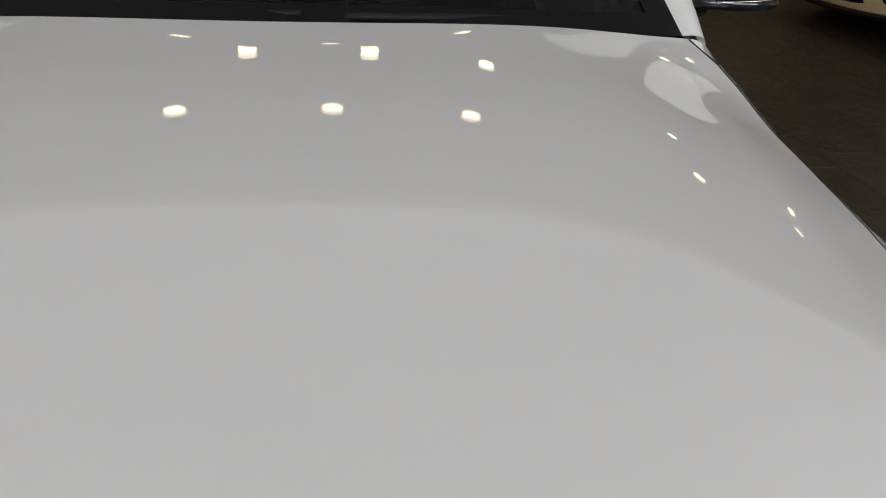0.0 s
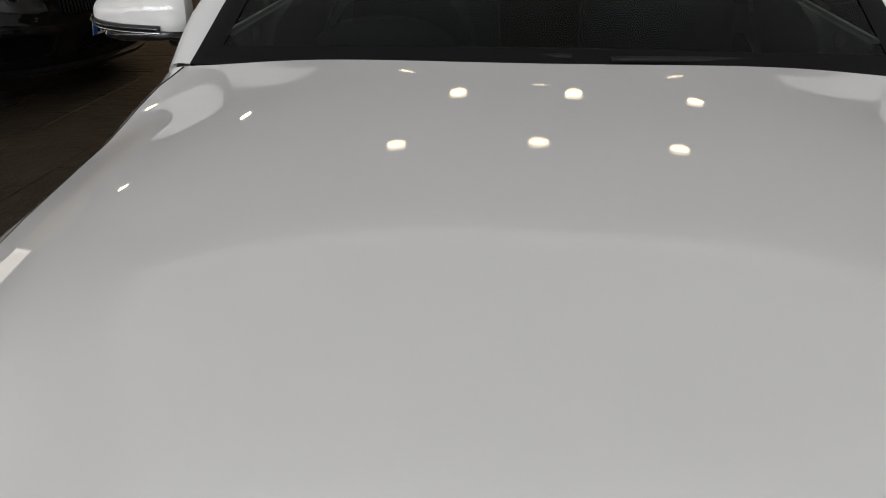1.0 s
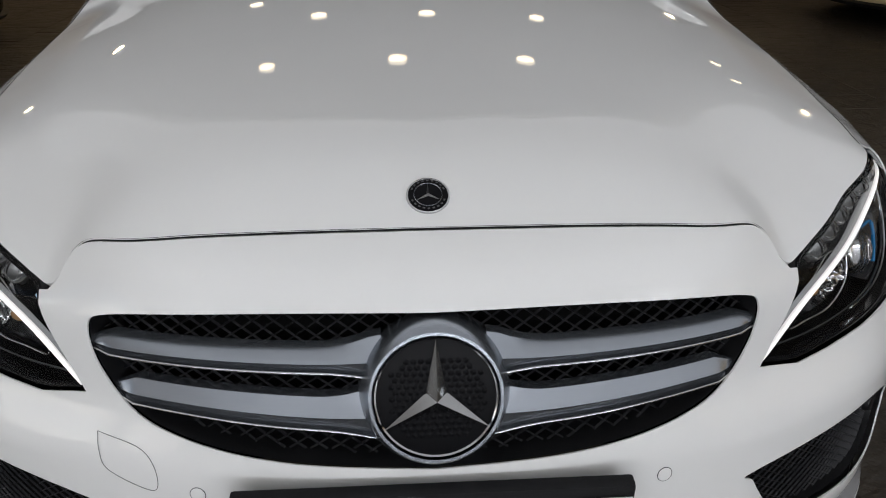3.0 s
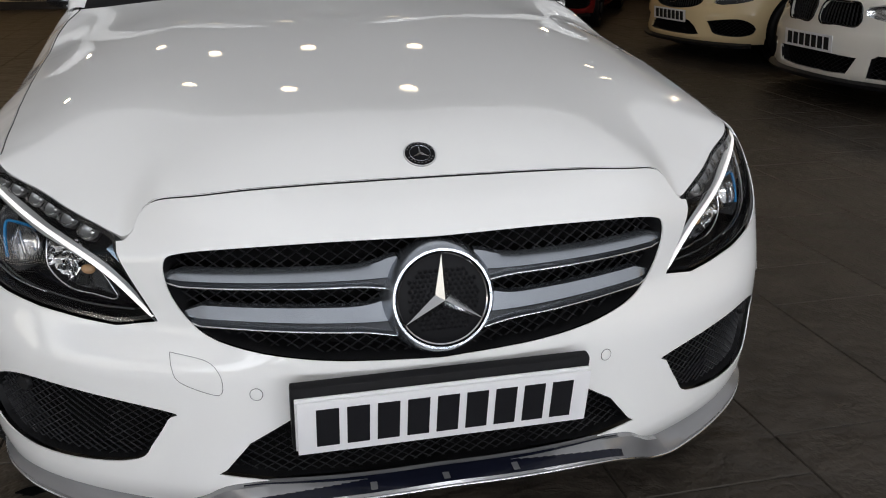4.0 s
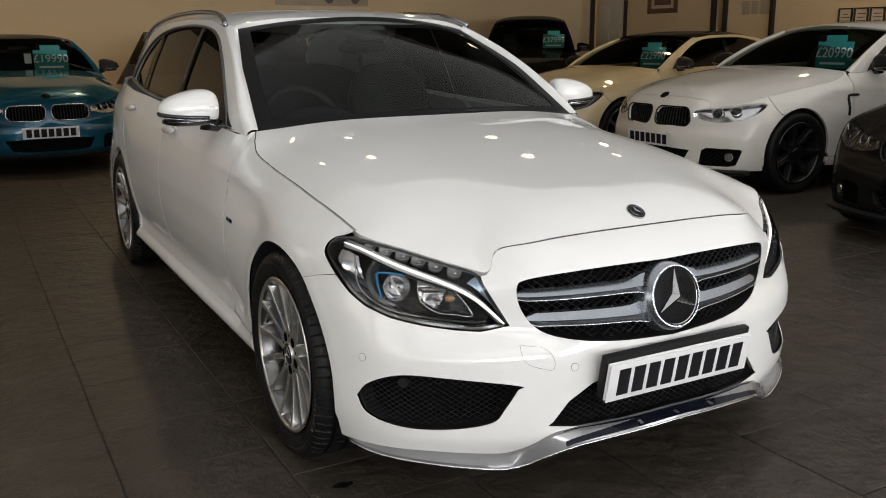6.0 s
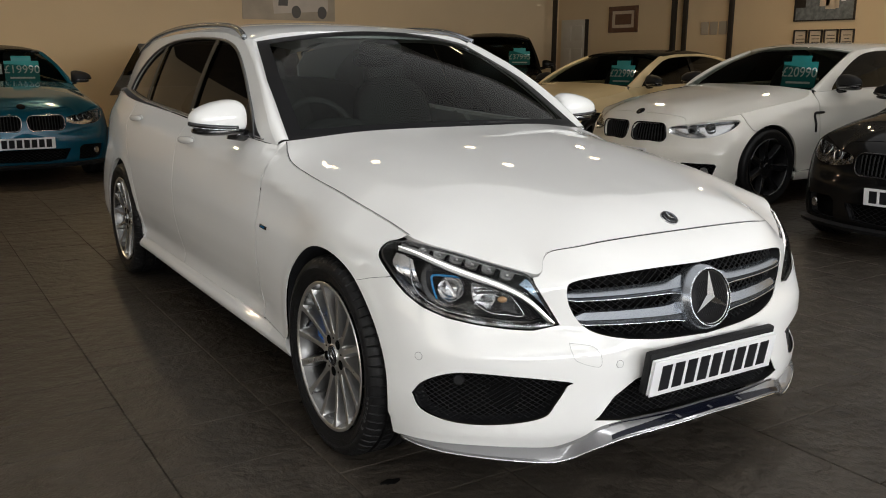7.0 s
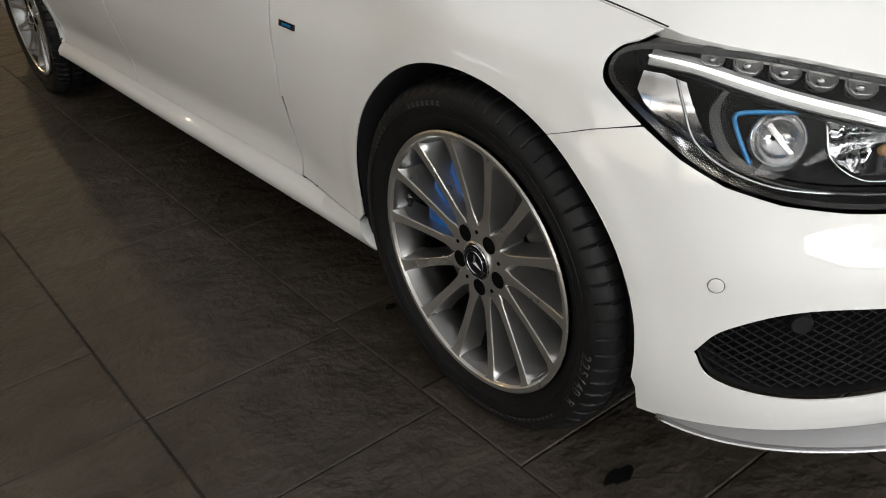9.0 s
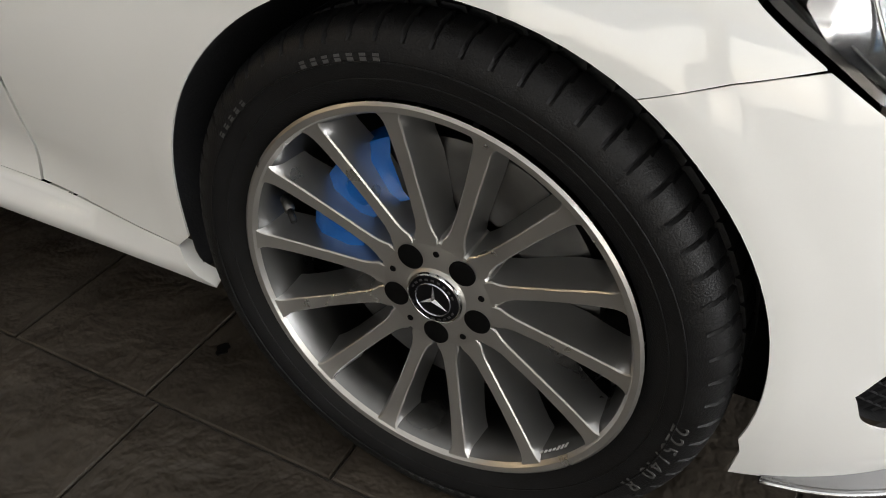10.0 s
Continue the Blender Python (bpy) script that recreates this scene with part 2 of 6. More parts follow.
def lathe(name, profile, seg, mat, parent=None, label="", start=0.0, turn=2 * np.pi):
    rows, full = lathe_rows(profile, seg, start, turn)
    return ribbon(name, rows, mat, parent, label, True, full)


def block(sx, sy, sz, bevel=.01, at=(0, 0, 0), seg=2):
    """A bmesh box with rounded edges."""
    bm = bmesh.new()
    bmesh.ops.create_cube(bm, size=1)
    bmesh.ops.scale(bm, vec=(sx, sy, sz), verts=bm.verts)
    if bevel:
        bmesh.ops.bevel(bm, geom=bm.edges[:], offset=bevel, segments=seg, profile=.7, affect="EDGES")
    bmesh.ops.translate(bm, vec=at, verts=bm.verts)
    return bm


def ball(rx, ry, rz, at=(0, 0, 0), u=20, v=12, power=1.0):
    bm = bmesh.new()
    bmesh.ops.create_uvsphere(bm, u_segments=u, v_segments=v, radius=1)
    for q in bm.verts:
        c = q.co
        q.co = Vector([math.copysign(abs(a) ** power, a) for a in c])
    bmesh.ops.scale(bm, vec=(rx, ry, rz), verts=bm.verts)
    bmesh.ops.translate(bm, vec=at, verts=bm.verts)
    return bm


def empty(name, m=None, parent=None):
    ob = new(name)
    ob.empty_display_size = .1
    if parent is not None:
        ob.parent = parent
    if m is not None:
        ob.matrix_basis = m
    return ob
def smooth_curve(xs, ys):
    """A smooth, non-overshooting curve through the given points (xs rising)."""
    xs, ys = np.asarray(xs, float), np.asarray(ys, float)
    h, d = np.diff(xs), np.diff(ys) / np.diff(xs)
    m = np.zeros_like(ys)
    m[0], m[-1] = d[0], d[-1]
    for i in range(1, len(xs) - 1):
        if d[i - 1] * d[i] > 0:
            w1, w2 = 2 * h[i] + h[i - 1], h[i] + 2 * h[i - 1]
            m[i] = (w1 + w2) / (w1 / d[i - 1] + w2 / d[i])

    def at(x):
        x = np.clip(np.asarray(x, float), xs[0], xs[-1])
        i = np.clip(np.searchsorted(xs, x, side="right") - 1, 0, len(xs) - 2)
        t = (x - xs[i]) / h[i]
        return ((2 * t**3 - 3 * t**2 + 1) * ys[i] + (t**3 - 2 * t**2 + t) * h[i] * m[i]
                + (3 * t**2 - 2 * t**3) * ys[i + 1] + (t**3 - t**2) * h[i] * m[i + 1])
    return at


def catmull(points, n=40):
    """A rounded polyline through points of any dimension."""
    p = np.asarray(points, float)
    p = np.vstack([2 * p[0] - p[1], p, 2 * p[-1] - p[-2]])
    out = []
    for i in range(1, len(p) - 2):
        t = np.linspace(0, 1, n, endpoint=False)[:, None]
        a, b, c, d = p[i - 1:i + 3]
        out.append(0.5 * (2 * b + (c - a) * t + (2 * a - 5 * b + 4 * c - d) * t**2 + (3 * b - a - 3 * c + d) * t**3))
    return np.vstack(out + [p[-2:-1]])


# Half plan of the car's widest line, from the middle of the nose round to the middle of the tail.
PLAN = [(0, .02), (.2, .028), (.4, .07), (.6, .15), (.74, .245), (.83, .36), (.878, .5), (.89, .65), (.893, .8), (.893, 1.1),
        (.895, 1.6), (.897, 2.3), (.897, 3.0), (.9, 3.6), (.88, 4.1), (.82, 4.45), (.7, 4.62), (.4, 4.69), (0, 4.7)]
_mirrored = [(-x, y) for x, y in PLAN[2:0:-1]] + PLAN + [(-x, y) for x, y in PLAN[-2:-4:-1]]
_line = catmull(_mirrored, 60)


def blur(rows, at, sigma):
    k = np.exp(-((at[:, None] - at) / sigma) ** 2 / 2)
    k *= np.gradient(at)
    return k @ rows / k.sum(1)[:, None]


_line = blur(_line, np.r_[0, np.cumsum(np.hypot(*np.diff(_line, axis=0).T))], .025)[120:-120]
_line[[0, -1], 0] = 0
_len = np.r_[0, np.cumsum(np.hypot(*np.diff(_line, axis=0).T))]
_stop = [float(_len[60 * i]) for i in range(len(PLAN))]
S_END = float(_len[-1])
# Inset of the side from that line, at heights HEIGHTS, at some of the plan's points.
HEIGHTS = [.14, .24, .34, .44, .54, .64, .72, .8, .88, .96, 1.06]
INSET = {0: [.05, .0, .01, .0, .012, .04, .085, .22, .4, .5, .6],
         1: [.05, -.004, .0, .0, .018, .036, .08, .21, .38, .48, .58],
         2: [.05, -.008, -.005, .0, .03, .032, .062, .18, .3, .4, .5],
         3: [.05, .0, .0, .0, .038, .049, .113, .198, .31, .4, .5],
         4: [.045, .005, .0, .0, .024, .047, .114, .20, .30, .4, .5],
         5: [.04, .01, .0, .0, .01, .032, .074, .181, .29, .4, .5],
         6: [.04, .015, .002, .0, .003, .018, .047, .15, .28, .4, .5],
         8: [.03, .015, .002, .0, -.002, -.005, .009, .074, .21, .3, .4],
         9: [.05, .018, .012, .006, .002, .011, .036, .060, .115, .24, .35],
         10: [.07, .02, .045, .025, .01, .008, .021, .040, .07, .13, .22],
         12: [.07, .02, .045, .022, .008, .006, .012, .024, .046, .1, .17],
         13: [.05, .02, .02, .01, .008, .014, .02, .03, .045, .085, .13],
         15: [.06, .02, .0, .0, .01, .028, .048, .06, .075, .11, .16],
         18: [.06, .02, .0, .0, .0, .02, .05, .08, .1, .14, .2]}
_cols = np.array([smooth_curve(HEIGHTS, INSET[k])(np.linspace(.14, 1.06, 185)) for k in INSET])
_grid = np.array([smooth_curve([_stop[k] for k in INSET], c)(_len) for c in _cols.T])  # height x length
_grid = blur(np.vstack([_grid.T[300:0:-1], _grid.T]), np.r_[-_len[300:0:-1], _len], .035)[300:].T
_grid = blur(_grid, np.linspace(.14, 1.06, 185), .008)


def plan(s):
    """Point and inward normal of the plan line at length s (negative: the other side)."""
    s = np.asarray(s, float)
    a, g = np.abs(s), np.where(s < 0, -1.0, 1.0)
    x, y = np.interp(a, _len, _line[:, 0]), np.interp(a, _len, _line[:, 1])
    e = .012
    tx = np.interp(a + e, _len, _line[:, 0]) - np.interp(np.maximum(a - e, 0), _len, _line[:, 0])
    ty = np.interp(a + e, _len, _line[:, 1]) - np.interp(np.maximum(a - e, 0), _len, _line[:, 1])
    ty = np.where(a < e, ty * a / e, ty)
    n = np.hypot(tx, ty)
    return g * x, y, g * -ty / n, tx / n


# Seam between bonnet and fender (length, height), and how far the fender rolls in below it.
_SEAM_S = [1.0, 1.07, 1.14, 1.21, 1.28, 1.35, 1.42, 1.49, 1.56, 1.63, 1.7, 1.77, 1.84, 1.91, 1.98, 2.05]
_SEAM_Z = [0.757, 0.7686, 0.7793, 0.7895, 0.8004, 0.8102, 0.8203, 0.8303, 0.8385, 0.8465, 0.8547, 0.8637, 0.8757, 0.8937, 0.9218, 0.9471]
_ROLL_S = [0.9, 1.0, 1.07, 1.14, 1.21, 1.28, 1.35, 1.42, 1.49, 1.56, 1.63, 1.7, 1.77, 1.84, 1.91, 1.98, 2.05, 2.12]
_ROLL_D = [0, -0.0053, 0.0058, 0.0126, 0.0203, 0.0246, 0.0251, 0.0196, 0.0148, 0.0165, 0.0208, 0.024, 0.0261, 0.0231, 0.0184, 0.015, 0.0276, 0]

_CREST_S = [1.16, 1.43, 1.74, 1.95, 2.39, 2.99, 3.59, 4.2]
_CREST_Z = [.765, .783, .802, .815, .838, .869, .9, .93]


def side(s, z, inward=0.0):
    """Point of the car's flank at plan length s and height z."""
    s, z = np.broadcast_arrays(np.asarray(s, float), np.asarray(z, float))
    x, y, nx, ny = plan(s)
    fz = np.clip((z - .14) / .005, 0, 183.999)
    fs = np.interp(np.abs(s), _len, np.arange(len(_len)))
    i, j = fz.astype(int), np.minimum(fs.astype(int), len(_len) - 2)
    u, v = fz - i, fs - j
    d = ((1 - u) * (1 - v) * _grid[i, j] + u * (1 - v) * _grid[i + 1, j] + (1 - u) * v * _grid[i, j + 1] + u * v * _grid[i + 1, j + 1])
    over = np.clip((z - np.interp(np.abs(s), _SEAM_S, _SEAM_Z)) / .08 + 1, 0, 1)
    d = d + inward + np.interp(np.abs(s), _ROLL_S, _ROLL_D) * over * over * (3 - 2 * over)
    ridge = np.interp(np.abs(s), _CREST_S, _CREST_Z)  # crease along the shoulder
    d = d - np.interp(np.abs(s), [1.25, 1.5, 1.7, 2.0, 2.5], [0, .009, .013, .009, .005]) * np.exp(-np.sqrt((z - ridge) ** 2 + .004**2) / .03)
    for cy in (.785, 3.625):  # flange round the wheel arches
        k = np.clip((.41 - np.hypot(y - cy, z - .33)) / .045, 0, 1) * np.clip((z - .2) / .08, 0, 1)
        d = d - .003 * k * k * (3 - 2 * k)
    return np.stack([x + nx * d, y + ny * d, z], -1)


def s_of_y(y):
    return float(np.interp(y, _line[:, 1], _len))


# Bonnet: its edge runs along the flank, from the nose seam over the headlamp to the cowl.
EDGE = catmull([(0, .757), (.12, .757), (.227, .756), (.35, .753), (.45, .744), (.5, .737), (.523, .729), (.537, .716), (.543, .70), (.546, .689), (.552, .681), (.5665, .6775), (.583, .6805),
                (.635, .692), (.697, .7045), (.786, .7215), (.896, .740)] + list(zip(_SEAM_S, _SEAM_Z)), 10)
_edge = side(EDGE[:, 0], EDGE[:, 1])
_bz = smooth_curve([.08, .13, .155, .195, .3, .5, .8, 1.1, 1.45], [.69, .737, .761, .795, .829, .868, .916, .957, .996])
_bd = smooth_curve([.13, .18, .21, .239, .2795, .3335, .38, .43, .5, .75, 1.0, 1.2, 1.29, 1.35, 1.39, 1.44, 1.475, 1.5], [.33, .34, .345, .33, .25, .165, .127, .114, .109, .098, .102, .1045, .1035, .0975, .089, .0765, .059, .05])
_bw = smooth_curve([.13, .5, .75, 1.0, 1.25, 1.5], [.74, .757, .77, .777, .781, .777])


def _crown(x, y):
    t = np.abs(x) / _bw(y)
    return _bz(y) - _bd(y) * (.22 * t**2 + .78 * t**4.5)


# Thin smooth plate through the crown's middle and the edge; what is left at the edge is taken up in a narrow roll.
_mid = np.array([(x, y) for y in np.arange(.26, 1.34, .15) for x in np.arange(-.54, .541, .18) if abs(x) < .22 + .6 * (y - .2)] + [(x, .2) for x in (-.2, 0, .2)])
_rim = _edge[::5]
_knot = np.vstack([np.column_stack([_mid, _crown(_mid[:, 0], _mid[:, 1])]), _rim, (_rim * [-1, 1, 1])[1:]])


def _bend(x, y):
    r2 = (x[..., None] - _knot[:, 0]) ** 2 + (y[..., None] - _knot[:, 1]) ** 2
    return r2 * np.log(r2 + 1e-12)


_fold_x = smooth_curve([.3, .35, .45, .57, .7, .9, 1.2, 1.5], [.53, .553, .594, .619, .643, .660, .687, .70])


def _fold(x, y):
    """Crease that runs from the windscreen's corner to the headlamp."""
    u = (np.abs(x) - _fold_x(np.clip(y, .3, 1.5))) / .011
    return -.16 * .011 * np.logaddexp(0, u) * np.clip((y - .28) / .22, 0, 1) * np.clip((1.4 - y) / .3, 0, 1)


_n = len(_knot)
_flat = np.column_stack([np.ones(_n), _knot[:, :2]])
_plate = np.linalg.solve(np.block([[_bend(_knot[:, 0], _knot[:, 1]) + .02 * np.eye(_n), _flat], [_flat.T, np.zeros((3, 3))]]), np.r_[_knot[:, 2] - _fold(_knot[:, 0], _knot[:, 1]), 0, 0, 0])


def _sheet(x, y):
    return _bend(x, y) @ _plate[:_n] + _plate[_n] + _plate[_n + 1] * x + _plate[_n + 2] * y + _fold(x, y)


_miss = _edge[:, 2] - _sheet(_edge[:, 0], _edge[:, 1])


def bonnet(x, y, up=0.0):
    """Point of the bonnet over (x, y): a crowned sheet that rolls down to meet its edge."""
    x, y = np.broadcast_arrays(np.asarray(x, float), np.asarray(y, float))
    d2 = (np.abs(x)[..., None] - _edge[:, 0]) ** 2 + (y[..., None] - _edge[:, 1]) ** 2
    near = np.sqrt(d2.min(-1))
    w = np.exp(-(d2 - d2.min(-1)[..., None]) / ((.012 + .35 * near) ** 2)[..., None])
    fix = (w * _miss).sum(-1) / w.sum(-1) * np.exp(-(near / .08) ** 2)
    return np.stack([x, y, _sheet(x, y) + fix + up], -1)


def cabin(y, z, inward=0.0):
    """Point of the car's right-hand greenhouse (positive x) at y and z."""
    y, z = np.broadcast_arrays(np.asarray(y, float), np.asarray(z, float))
    h = z - .93
    taper = np.where(y > 3.2, .07 * (y - 3.2) ** 2, 0)
    taper = taper + .018 * np.clip((1.64 - y) / .16, 0, 1) * np.clip((1.04 - z) / .1, 0, 1)
    return np.stack([.785 - .30 * h - .30 * h * np.abs(h) - taper - inward, y, z], -1)


_rz = smooth_curve([2.08, 2.3, 2.6, 3.1, 3.6, 4.1, 4.4, 4.6], [1.375, 1.411, 1.432, 1.44, 1.428, 1.392, 1.355, 1.32])


def roof(x, y):
    x, y = np.broadcast_arrays(np.asarray(x, float), np.asarray(y, float))
    t = np.abs(x) / .6
    return np.stack([x, y, _rz(y) - .028 * t**2 - .04 * t**6], -1)
# ---- the car's shell ----
ARCH_F, ARCH_R, ARCH_RAD = (.785, .33), (3.625, .33), .352


def arch(centre, a0, a1, n=26, r=ARCH_RAD):
    """Points of a wheel arch in (s, z), by angles in degrees from straight back, over the top to the front."""
    a = np.radians(np.linspace(a0, a1, n))
    return [(s_of_y(centre[0] + r * math.cos(t)), centre[1] + r * math.sin(t)) for t in a]


LAMP = catmull([(.503, .540), (.579, .528), (.646, .533), (.74, .5455), (.83, .563), (.905, .5875), (.968, .6195), (1.02, .655), (1.062, .683), (1.09, .704), (1.0985, .721), (1.091, .737), (1.06, .7455),
                (.996, .7465), (.896, .7355), (.786, .717), (.697, .700), (.635, .6875), (.59, .6755), (.575, .656), (.541, .599), (.52, .566), (.503, .540)], 8)[:-1]
FOG = catmull([(.93, .335), (.89, .378), (.8, .411), (.68, .409), (.48, .382), (.484, .366), (.515, .318), (.55, .28), (.66, .262), (.8, .262), (.9, .288), (.93, .335)], 6)[:-1]
_half = catmull([(0, .674), (.18, .677), (.355, .672), (.452, .661), (.48, .642), (.47, .585), (.425, .528), (.345, .498), (.21, .479), (0, .467)], 8)
GRILLE = np.vstack([_half, (_half * [-1, 1])[-2:0:-1]])
_low = np.array([(.40, .262), (.385, .272), (.34, .326), (.27, .369), (.22, .381), (0, .383)])
LOW = np.vstack([_low, (_low * [-1, 1])[-2::-1], [(-.3, .249), (0, .245), (.3, .249)]])
GAP = .0025


def zbelt(y):
    return np.interp(y, [1.47, 1.65, 2.5, 3.5, 4.1, 4.6], [.936, .943, .967, 1.01, 1.045, 1.06])


def flip(loop):
    return np.asarray(loop, float) * [-1, 1]


def shell(spec, car):
    paint, st = spec["paint"], spec["step"]
    f = lambda a, b: spec["warp"](side(a, b))
    top = [tuple(p) for p in EDGE if p[0] <= .5475]
    lamp_in = [(.560, .6725), (.576, .670), (.5715, .654), (.5365, .598), (.5155, .565), (.4985, .5375)]
    lamp_low = [(.579, .5245), (.646, .5295), (.74, .542), (.831, .5595), (.907, .584), (.971, .6165), (1.026, .6528)]
    arch_front = arch(ARCH_F, 124.5, 192, 18)
    right = [(a, b - .0013) for a, b in top] + lamp_in + lamp_low + [(1.06, .6475), (1.1, .6395)] + arch_front
    right += [(s_of_y(.435), .235), (s_of_y(.437), .185), (.93, .183), (.74, .19), (.56, .172), (.5, .168), (.42, .195), (.36, .217), (.2, .228)]
    loop = right + [(0, .23)] + [(-a, b) for a, b in right[:0:-1]]
    holes = [GRILLE, FOG, flip(FOG), LOW] if spec["face"] == "slatted" else spec["holes"]
    panel("bumper", f, [loop] + list(holes), paint, car, st, .003, label=spec["tint"] + " front bumper with moulded intakes")
    panel("bonnet", lambda a, b: spec["warp"](bonnet(a, b)), [bonnet_loop()], paint, car, st * .8, .02, facing=lambda p: np.array([0, -.2, 1.0]) + 0 * p)
    for g in (1, -1):
        f2 = lambda a, b: spec["warp"](side(a, b, tuck(a, b)))
        fl = [(s, z - .0009) for s, z in EDGE if 1.035 < s < 2.06]
        doorf = [(s_of_y(y), z) for y, z in ((1.475, .938), (1.44, .905), (1.415, .82), (1.405, .65), (1.413, .45), (1.43, .285))]
        seam = [(1.068, .7495), (1.09, .744), (1.1025, .7315), (1.1025, .717), (1.094, .7015), (1.066, .6805), (1.031, .6565)]
        loop = fl + doorf + [(s_of_y(1.16), .275)] + arch(ARCH_F, -9, 124.3, 36)[1:] + [(1.101, .6407), (1.061, .6487), (1.03, .6548)] + [tuple(p) for p in catmull(seam, 4)[::-1]]
        panel("fender", f2, [np.array(loop) * [g, 1]], paint, car, st, .003)
        fd = [(s_of_y(y), z) for y, z in ((1.437, .282), (1.419, .45), (1.411, .65), (1.421, .82), (1.438, .9), (1.47, .935), (1.65, .943), (2.513, .967), (2.513, .6), (2.5, .282))]
        door = panel("front_door", f2, [np.array(fd) * [g, 1]], paint, car, st, .02)
        rd = [(s_of_y(y), z) for y, z in ((2.507, .282), (2.519, .6), (2.519, .967), (3.5, 1.01), (3.52, .9), (3.47, .78), (3.35, .66), (3.255, .5), (3.23, .282))]
        rear = panel("rear_door", f2, [np.array(rd) * [g, 1]], paint, car, st, .02)
        ra = arch(ARCH_R, 178, 0, 34)
        q = [(s_of_y(3.236), .282), (s_of_y(3.261), .5), (s_of_y(3.356), .657), (s_of_y(3.476), .777), (s_of_y(3.526), .897), (s_of_y(3.506), 1.01), (s_of_y(4.1), 1.045),
             (s_of_y(4.45), 1.055), (S_END, 1.06), (S_END, .2), (s_of_y(4.2), .2)] + ra[::-1]
        panel("rear_quarter", f, [np.array(q) * [g, 1]], paint, car, st * 1.6, .02)
        sill = [(s_of_y(y), z) for y, z in ((1.158, .2738), (1.43, .2812), (3.25, .2812), (3.265, .232), (2.2, .223), (1.3, .221), (1.15, .2195), (1.12, .2195), (1.109, .2215), (1.107, .2255), (1.115, .230), (1.132, .238), (1.145, .250), (1.152, .262))]
        panel("sill", lambda a, b: spec["warp"](side(a, b, -.002 - .006 * np.exp(-((b - .24) / .022) ** 2) + (tuck(a, b) + .002) * np.clip((b - .262) / .0125, 0, 1))), [np.array(sill) * [g, 1]], paint, car, st, .022)
        if spec["detail"]:
            for ob, yy, zz in ((door, 2.33, .885), (rear, 3.3, .925)):
                c = side(s_of_y(yy), zz) * [g, 1, 1]
                b = ball(.016, .105, .017, (0, 0, 0), 20, 10, .8)
                h = part("door_handle", b, paint, ob)
                h.matrix_basis = Matrix.Translation(c + np.array([g * .022, 0, .005])) @ Matrix.Rotation(radians(-3), 4, "X")
                cup = part("handle_recess", ball(.009, .05, .028, tuple(c + np.array([g * -.006, -.005, -.004])), 16, 10), paint, ob)
    # black strips put in for the shade in the bonnet's gap
    nose, flank = EDGE[EDGE[:, 0] < .55], EDGE[EDGE[:, 0] > 1.03]
    nose = np.vstack([flip(nose[:0:-1]), nose])
    for line in (nose, flank, flip(flank)):
        sweep("bonnet_seal", spec["warp"](side(line[:, 0], line[:, 1], .004)), .0024, BLACK, car, "black strip put in for the shade in the bonnet's gap", 6)
    greenhouse(spec, car)


def tuck(s, z):
    """Inward fold of the flank below the crease that runs above the sill."""
    m = np.clip((np.abs(s) - s_of_y(1.17)) / .25, 0, 1)
    return .013 * np.clip((.372 - z) / .09, 0, 1) * m * m * (3 - 2 * m)


def bonnet_loop():
    e = [tuple(p) for p in side(EDGE[:, 0], EDGE[:, 1] + np.where(EDGE[:, 0] > .6, .0005, .0011))[:, :2]]
    back = [(x, 1.36 + .112 * (x / .735) ** 2) for x in np.linspace(.735, 0, 14)]
    half = e + back[:1] + back[1:]
    return np.array(half + [(-x, y) for x, y in half[-2:0:-1]])


# Edge of the windscreen, from the cowl up to the roof.
def screen_edge(t):
    return np.stack([np.interp(t, [0, .5, 1], [.716, .656, .562]), 1.472 + .72 * t, smooth_curve([0, .5, 1], [.953, 1.165, 1.327])(t)], -1)


def screen(u, v):
    """The windscreen: u across (-1 to 1), v up (0 to 1)."""
    u, v = np.broadcast_arrays(np.asarray(u, float), np.asarray(v, float))
    e = screen_edge(np.clip(v, -.1, 1.1))
    b = 1 - u**2
    return np.stack([e[..., 0] * u, e[..., 1] - b * (.118 - .03 * v) , e[..., 2] + b * (.022 + .032 * v)], -1)


SHELL_FRONT = [(1.478, .936), (1.60, 1.035), (1.78, 1.145), (1.98, 1.247), (2.16, 1.318), (2.24, 1.34)]
WINDOW = catmull([(1.665, .95), (1.72, 1.01), (1.85, 1.10), (2.03, 1.205), (2.25, 1.297), (2.5, 1.338), (2.9, 1.352), (3.3, 1.338), (3.62, 1.29), (3.86, 1.2), (4.0, 1.11), (4.05, 1.055)], 8)


